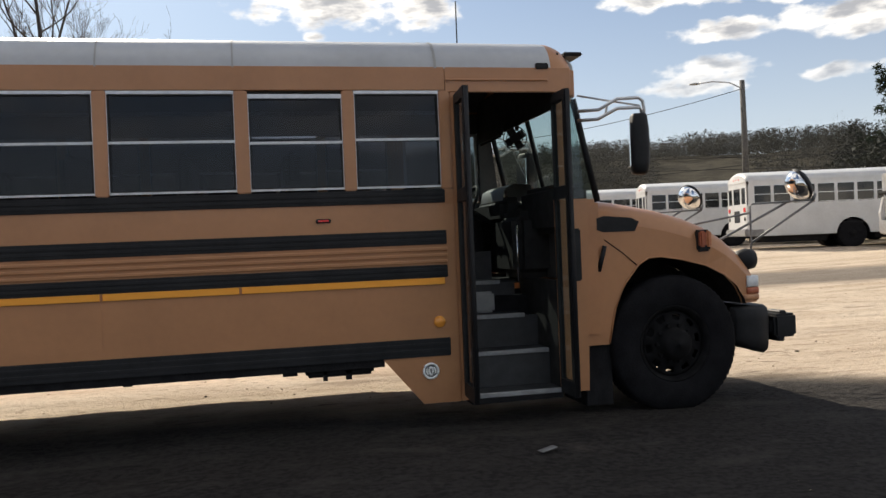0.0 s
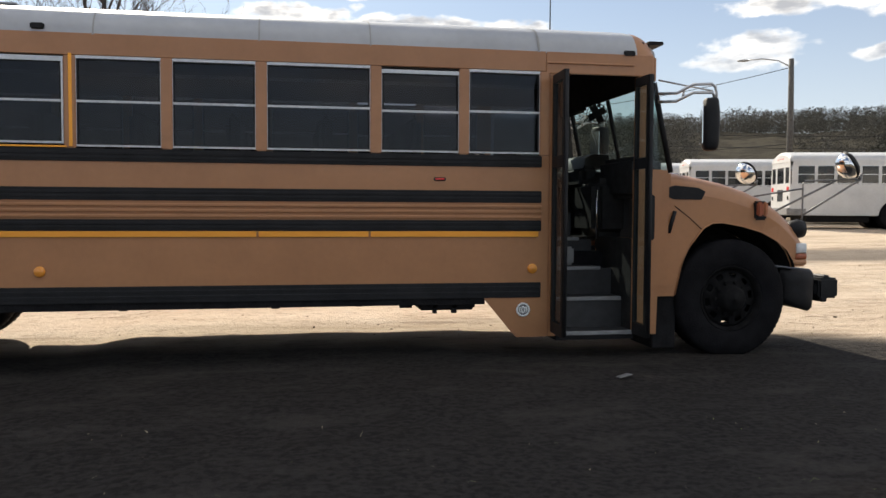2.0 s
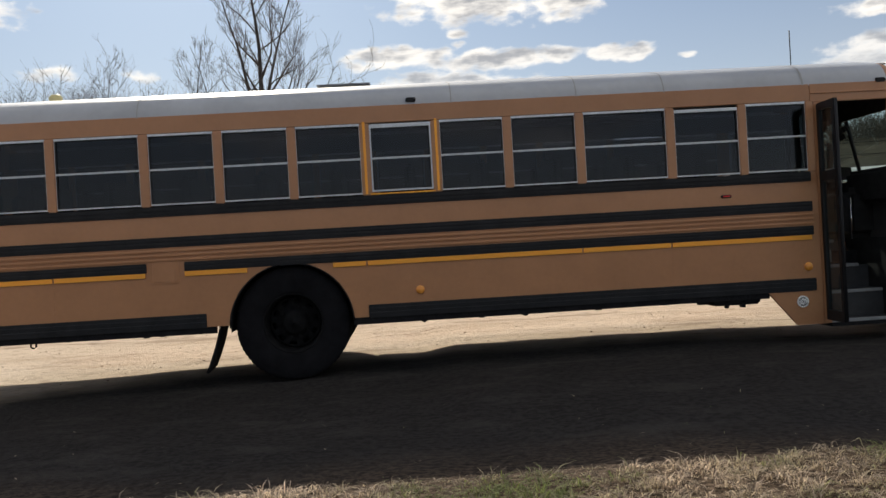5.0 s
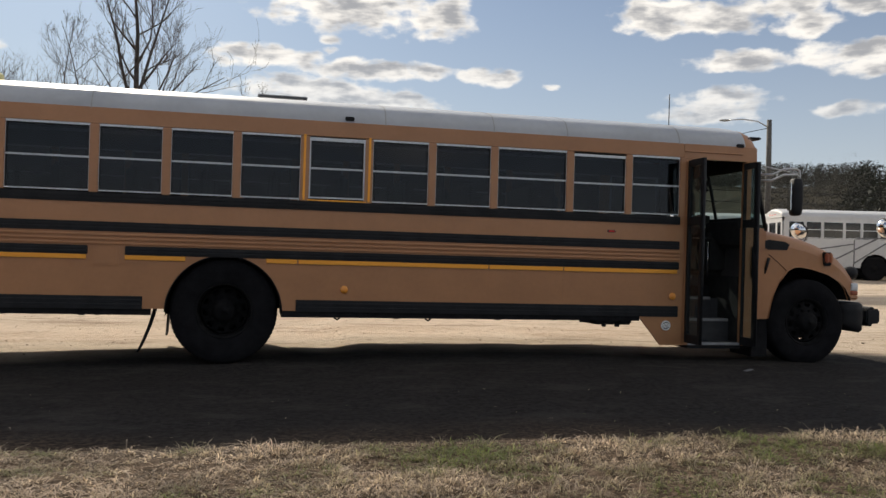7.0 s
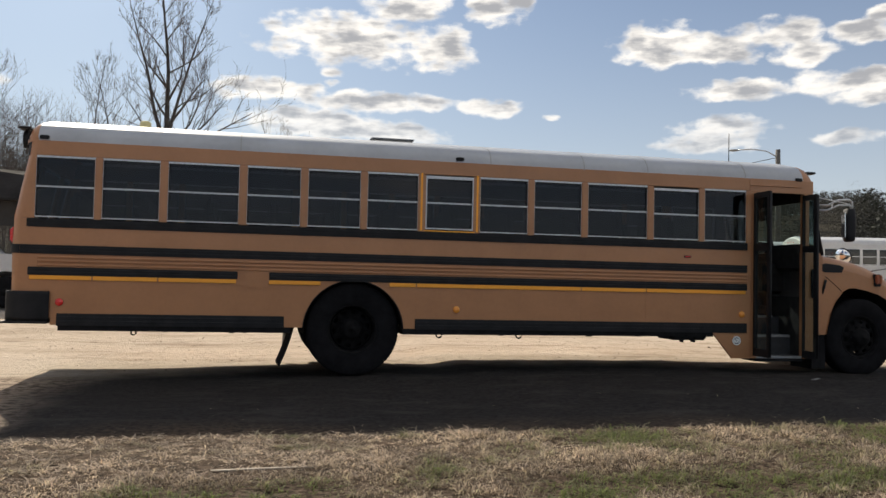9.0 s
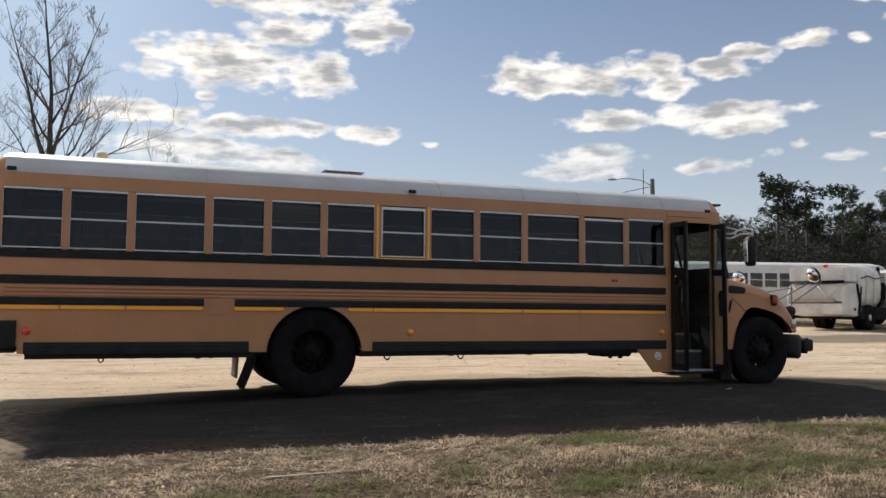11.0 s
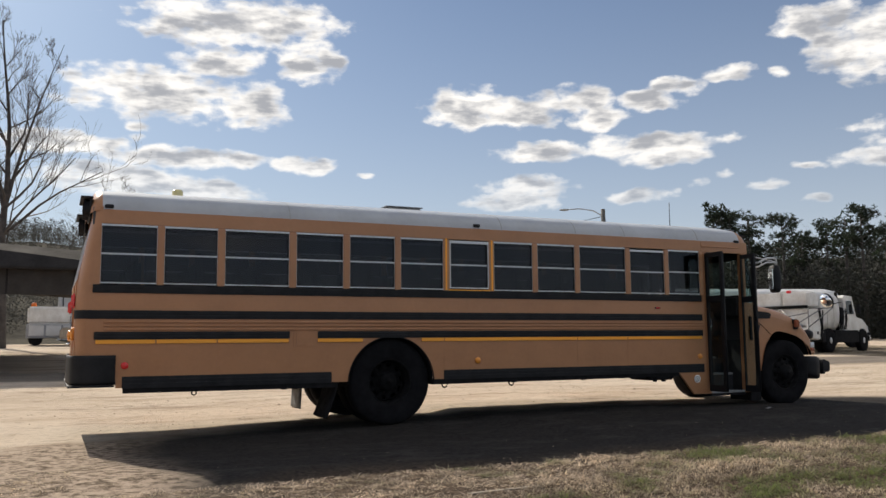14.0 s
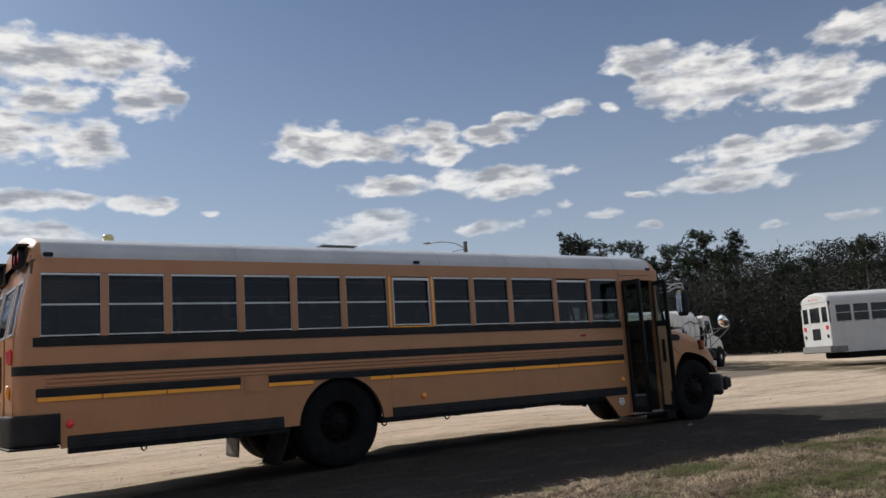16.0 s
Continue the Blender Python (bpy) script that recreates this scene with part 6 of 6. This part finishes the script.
def garbage_truck():
    t = thing("garbage_truck", "worn white rear-loading refuse truck parked beside the buses", "truck", pose(23.8, 14.2, height(25, 15), 0, 0, 18) @ Matrix.Diagonal((0.93, 1, 1, 1)))
    P = lambda name, bm, mat, lab="", parent=None: part(name, bm, M[mat], parent or t, lab)
    W = 2.25
    hopper = [(0.0, 0.62), (-0.12, 1.25), (0.10, 1.72), (0.55, 1.80), (1.25, 1.80), (1.45, 0.75), (1.1, 0.55)]
    for y0 in (0.0, W - 0.06):
        P("hopper_side", prism(hopper, y0, y0 + 0.06), "greybody", "dented white hopper side")
    P("hopper_floor", prism([(0.0, 0.60), (1.1, 0.52), (1.4, 0.75), (1.3, 0.8), (1.05, 0.62), (0.02, 0.68)], 0.06, W - 0.06), "greybody")
    P("tail_sill", box(-0.12, 0.02, 0.0, W, 0.62, 1.02, 0.03, 2), "greybody", "white loading sill")
    P("hopper_board", box(-0.15, -0.10, 0.30, W - 0.30, 1.06, 1.20, 0.02, 2), "rustband", "rust-stained loading board")
    P("hopper_recess", box(0.12, 0.18, 0.07, W - 0.07, 1.10, 1.76), "greybody", "shaded steel sheet inside the hopper")
    for y0, y1 in ((0.12, 0.62), (1.12, 0.62), (1.12, 1.62), (2.12, 1.62)):
        P("brace", tube([(0.02, y0, 1.80), (-0.10, y1, 1.24)], 0.032, 8), "greybody", "white diagonal tailgate brace")
    # dark plate laid on the side to paint the shade of the open gap
    P("gap_shade_plate", prism([(1.08, 0.62), (1.34, 0.62), (1.52, 1.66), (1.44, 1.72)], -0.02, -0.004), "under", "dark plate for the shade in the gap between hopper and body")
    P("tail_hatch", box(0.80, 0.96, -0.014, -0.002, 0.74, 0.86, 0.005, 1), "under", "small dark hatch")
    P("packer_box", box(0.05, 1.20, 0.03, 1.05, 1.87, 2.40, 0.04, 2), "greybody", "white packer housing")
    P("packer_box", box(0.05, 1.20, 1.09, W - 0.03, 1.87, 2.44, 0.04, 2), "greybody", "white packer housing")
    P("packer_beam", tube([(0.0, 0.0, 1.84), (0.0, W, 1.84)], 0.06, 10), "rim", "dark tailgate beam")
    P("ram", tube([(1.30, -0.03, 0.95), (1.05, -0.03, 1.78)], 0.05, 8), "under", "dark hydraulic ram")
    secs = []
    for xx, s in ((1.28, 0.98), (1.5, 1.0), (2.6, 1.0), (3.35, 0.97), (3.62, 0.80), (3.72, 0.5)):
        ring = []
        for k in range(20):
            a = 2 * math.pi * k / 20
            ca, sa = math.cos(a), math.sin(a)
            ring.append((xx, W / 2 + W / 2 * s * math.copysign(abs(ca) ** 0.55, ca), 1.70 + 0.90 * s * math.copysign(abs(sa) ** 0.6, sa)))
        secs.append(ring)
    P("body_barrel", loft(secs, closed=True, caps=True), "greybody", "rounded white refuse body")
    for xx in (1.9, 2.6):
        P("body_rib", box(xx, xx + 0.06, -0.03, 0.0, 1.05, 2.3, 0.01, 1), "greybody")
    P("hose_run", tube([(1.4, -0.04, 2.0), (2.0, -0.05, 2.12), (2.6, -0.05, 2.02), (3.4, -0.05, 2.1)], 0.02, 6), "under", "dark hydraulic hose")
    P("top_light", box(0.80, 0.92, 1.0, 1.2, 2.44, 2.56, 0.03, 2), "red", "red top lamp bar")
    P("chassis", box(0.9, 6.6, 0.55, W - 0.55, 0.62, 0.86), "under", "dark chassis")
    P("side_guard", box(1.5, 1.85, 0.05, W - 0.05, 0.42, 0.92, 0.02, 1), "under")
    P("side_guard", box(2.9, 5.5, 0.08, W - 0.08, 0.40, 0.92, 0.02, 1), "under", "dark tanks and guards along the chassis")
    for k in range(5):
        P("hose", tube([(3.1 + 0.16 * k, -0.02, 0.95), (3.2 + 0.17 * k, -0.06, 1.25 + 0.12 * (k % 3)), (3.45 + 0.12 * k, -0.03, 1.75 + 0.1 * (k % 2))], 0.022, 6), "under", "dark hydraulic hose")
    cabp = [(3.95, 0.85), (3.95, 2.30), (4.15, 2.42), (4.95, 2.38), (5.25, 1.72), (5.35, 1.50), (5.35, 0.95)]
    cab = P("cab", prism(cabp, 0.10, W - 0.10), "greybody", "white truck cab")
    part("side_window", prism([(4.25, 1.60), (4.25, 2.18), (4.85, 2.18), (5.08, 1.62)], 0.085, 0.10), M["darkpane"], cab, "dark cab window")
    part("door_line", box(4.2, 4.22, 0.088, 0.10, 0.95, 1.6), M["rim"], cab)
    bon = [(5.35, 0.8), (5.35, 1.52), (6.1, 1.42), (6.55, 1.22), (6.68, 0.95), (6.68, 0.70), (6.55, 0.70)] + [(6.08 + 0.52 * math.cos(radians(a)), 0.5 + 0.52 * math.sin(radians(a))) for a in range(22, 171, 16)]
    P("bonnet", prism(bon, 0.15, W - 0.15), "greybody", "white sloping bonnet")
    P("stack", tube([(3.85, 0.35, 0.9), (3.85, 0.35, 2.55)], 0.07, 10), "rim", "dark exhaust stack")
    P("cab_gap_box", box(3.75, 4.0, 0.1, 0.8, 1.2, 1.9, 0.04, 2), "under", "dark box filling the gap behind the cab")
    P("mirror", box(5.15, 5.20, -0.16, -0.02, 1.65, 2.05, 0.02, 2), "black", "black cab mirror")
    P("bumper", box(6.68, 6.8, 0.05, W - 0.05, 0.45, 0.72, 0.02, 2), "chrome")
    for xx, ys in ((2.35, (0.18, 0.47, W - 0.47, W - 0.18)), (6.08, (0.2, W - 0.2))):
        for y in ys:
            vehicle_wheel(t, xx, y, 0.49, 0.50, 0.27, pale=True)


garbage_truck()


def utility_truck():
    t = thing("utility_truck", "white box-bodied utility truck with an orange beacon", "truck", pose(-1.75, 48, height(-4, 48)) @ Matrix.Diagonal((-1, 1, 1, 1)))
    P = lambda name, bm, mat, lab="", parent=None: part(name, bm, M[mat], parent or t, lab)
    P("box_body", box(0.15, 3.1, 0.0, 2.3, 1.35, 2.42, 0.12, 3), "greybody", "white service box")
    P("lower_body", box(0.1, 3.15, -0.03, 2.33, 0.45, 1.35, 0.03, 2), "locker", "grey lower locker body")
    for x in (0.2, 1.17, 2.14):
        P("locker_door", box(x, x + 0.85, -0.05, -0.03, 0.6, 1.25, 0.02, 1), "whitebus", "white locker door")
    P("locker_band", box(0.2, 3.05, -0.045, -0.03, 1.28, 1.34), "siding")
    P("beacon", lathe([(0.16, 0.0), (0.16, 0.14), (0.11, 0.24), (0, 0.26)], 14, "z", (2.75, 0.3, 2.41)), "orange", "orange beacon")
    P("bonnet", box(-1.3, 0.15, 0.15, 2.15, 0.55, 1.25, 0.12, 3), "whitebus", "white bonnet")
    P("cab", prism([(-0.4, 1.2), (0.0, 1.85), (0.15, 1.85), (0.15, 1.2)], 0.2, 2.1), "darkpane", "dark cab glass")
    for x in (-0.6, 2.6):
        for y in (0.15, 2.15):
            vehicle_wheel(t, x, y, 0.4, 0.4, 0.25)
    tr = thing("flat_trailer", "low grey trailer loaded with pale boards", "trailer", pose(-3.0, 45.5, height(-2, 45.5)))
    part("bed", box(0, 3.4, 0, 1.9, 0.45, 1.0, 0.03, 2), M["plank"], tr)
    for k in range(5):
        b = box(0.1, 3.2, 0.15 + 0.33 * k, 0.42 + 0.33 * k, 1.0, 1.08 + 0.03 * (k % 3), 0.01, 1)
        part("board", b, M["plank"], tr)
    for x in (1.2, 2.1):
        for y in (-0.05, 1.95):
            vehicle_wheel(tr, x, y, 0.33, 0.33, 0.2)


utility_truck()


def shed_truck():
    """The white pickup that stands below the shed eave."""
    t = thing("pickup_truck", "white pickup truck parked under the shed", "truck", pose(-10.9, 12.6, height(-9, 13)))
    P = lambda name, bm, mat, lab="": part(name, bm, M[mat], t, lab)
    side = [(0.0, 0.55), (0.0, 1.25), (1.7, 1.28), (2.0, 1.95), (3.2, 2.0), (3.75, 1.38), (5.0, 1.28), (5.15, 0.95), (5.15, 0.55), (4.75, 0.55)]
    side += arch(4.3, 0.45, 0.46, 10, 170, 10) + [(1.65, 0.55)] + arch(1.15, 0.45, 0.46, 10, 170, 10) + [(0.65, 0.55)]
    P("body", prism(side, 0.0, 1.9), "whitebus", "white pickup body")
    P("side_glass", prism([(2.1, 1.38), (2.25, 1.85), (3.1, 1.88), (3.55, 1.40)], -0.01, 0.0), "darkpane", "dark side glass")
    P("bumper", box(5.13, 5.25, 0.0, 1.9, 0.45, 0.7, 0.02, 2), "chrome")
    for x in (1.15, 4.3):
        for y in (0.1, 1.8):
            vehicle_wheel(t, x, y, 0.39, 0.39, 0.25)


shed_truck()


def shed():
    s = thing("pole_shed", "open-fronted dark sheet-metal shed with brown fascia", "shed", pose(0, 0, 0), kind="structure")
    x0, x1, y0, y1 = -30.0, -1.3, 14.0, 34.0
    g = height(-8, 14)
    P = lambda name, bm, mat, lab="": part(name, bm, M[mat], s, lab)
    P("fascia", box(x0, x1, y0, y0 + 0.06, g + 2.08, g + 2.74), "shedface", "brown board fascia")
    front = [(y0 - 0.3, g + 2.74), (y0 + 0.75, g + 3.7), (y1, g + 3.4)]
    hip = [(y0 - 0.3, g + 2.72), (y0 + 0.75, g + 3.15), (y1, g + 2.9)]
    secs = [(x0, [(y, z + 0.2) for y, z in front]), (-9.0, front), (x1 + 0.3, hip)]
    P("roof", loft([[(x, y, z) for y, z in s2 + [(y, z + 0.06) for y, z in s2[::-1]]] for x, s2 in secs], smooth=False, closed=True, caps=True), "shedsteel", "dark weathered metal roof")
    for x in (-29.5, -24, -18.5, -13, -6.2, -1.6):
        for y in (y0 + 0.1, 24.0, y1 - 0.3):
            P("post", box(x, x + 0.16, y, y + 0.16, g - 0.2, g + (2.7 if y < 15 else 3.1)), "woodpole", "timber post")
    for x in (-26.5, -21, -16, -9.4, -4.6, -3.0):
        P("fascia_joint", box(x, x + 0.05, y0 - 0.02, y0, g + 2.08, g + 2.74), "shedsteel")


shed()
house = thing("far_house", "pale sided low house behind the shed", "house", pose(-3.0, 66, height(0, 66)))
part("wall", box(0, 14, 0, 6, -0.5, 4.5), M["siding"], house)
part("roof", prism([(-0.4, 4.45), (14.4, 4.45), (13.5, 5.2), (0.5, 5.2)], -0.4, 6.4), M["shedsteel"], house, "dark low roof")
for k in range(15):
    part("batten", box(0.3 + 0.95 * k, 0.38 + 0.95 * k, -0.06, 0.0, -0.4, 4.4), M["riser"], house, "dark upright batten")
for x in (1.5, 5.0, 8.5):
    part("window", box(x, x + 1.2, -0.03, 0.0, 1.0, 2.2), M["darkpane"], house, "dark window")


def lamp_pole():
    x, y, top = 41.7, 52.8, 12.5
    t = thing("street_lamp", "tall timber pole with a cobra-head lamp on a curved arm", "street lamp", pose(x, y, 0))
    part("pole", add_tube(bmesh.new(), [(0, 0, height(x, y) - 0.5), (0.05, 0, 8), (0, 0, top + 0.35)], [0.26, 0.23, 0.19], 12), M["woodpole"], t)
    d = Vector((-0.86, 0.5, 0))
    arm = [Vector((0, 0, top - 0.3)), d * 0.9 + Vector((0, 0, top + 0.25)), d * 2.1 + Vector((0, 0, top + 0.45)), d * 3.2 + Vector((0, 0, top + 0.40))]
    part("arm", tube(arm, 0.05, 8), M["alu"], t, "thin bent steel arm")
    head = lathe([(0.0, -0.45), (0.12, -0.35), (0.17, 0.0), (0.10, 0.4), (0.0, 0.45)], 14, "x")
    head.transform(Matrix.Translation(d * 3.5 + Vector((0, 0, top + 0.38))) @ pose(0, 0, 0, 0, 0, 150) @ Matrix.Diagonal((1, 1, 0.6, 1)))
    part("lamp_head", head, M["panel"], t, "grey lamp head")


lamp_pole()


def cable(name, a, b, sag, label):
    pts = []
    for k in range(17):
        u = k / 16
        pts.append(Vector(a).lerp(Vector(b), u) - Vector((0, 0, sag * 4 * u * (1 - u))))
    solid(name, tube(pts, 0.028, 5), M["wire"], label, "cable")


cable("overhead_cable", (41.7, 52.8, 12.2), (16, 100, 14), 2.0, "thin dark cable strung from the lamp pole")
for z in (5.6, 6.6):
    cable("power_line", (20, 74, z + 2.4), (95, 22, z + 0.6), 1.2, "thin power line strung before the pines")
cable("power_line", (-5, 92, 6.5), (60, 62, 8.4), 1.2, "thin power line strung before the far hill")

# loose things lying on the ground
brd = box(-0.3, 0.3, -0.016, 0.016, 0.0, 0.008, 0.004, 1)
brd.transform(pose(-0.5, -5.0, height(-0.5, -5.0) + 0.012, 0, 0, 5))
solid("board", brd, M["plank"], "bleached narrow board lying in the dry grass", "board")
lit = loft([[(x, y, 0.012 + 0.012 * math.sin(9 * x + 5 * y)) for x in (-0.07, -0.02, 0.03, 0.08)] for y in (-0.03, 0.0, 0.035)])
bmesh.ops.solidify(lit, geom=lit.faces[:], thickness=0.002)
lit.transform(pose(6.2, -0.9, height(6.2, -0.9) + 0.012, 0, 0, 20) @ Matrix.Diagonal((0.8, 0.8, 1, 1)))
solid("paper_scrap", lit, M["flap"], "crumpled pale scrap lying on the shaded soil", "litter")
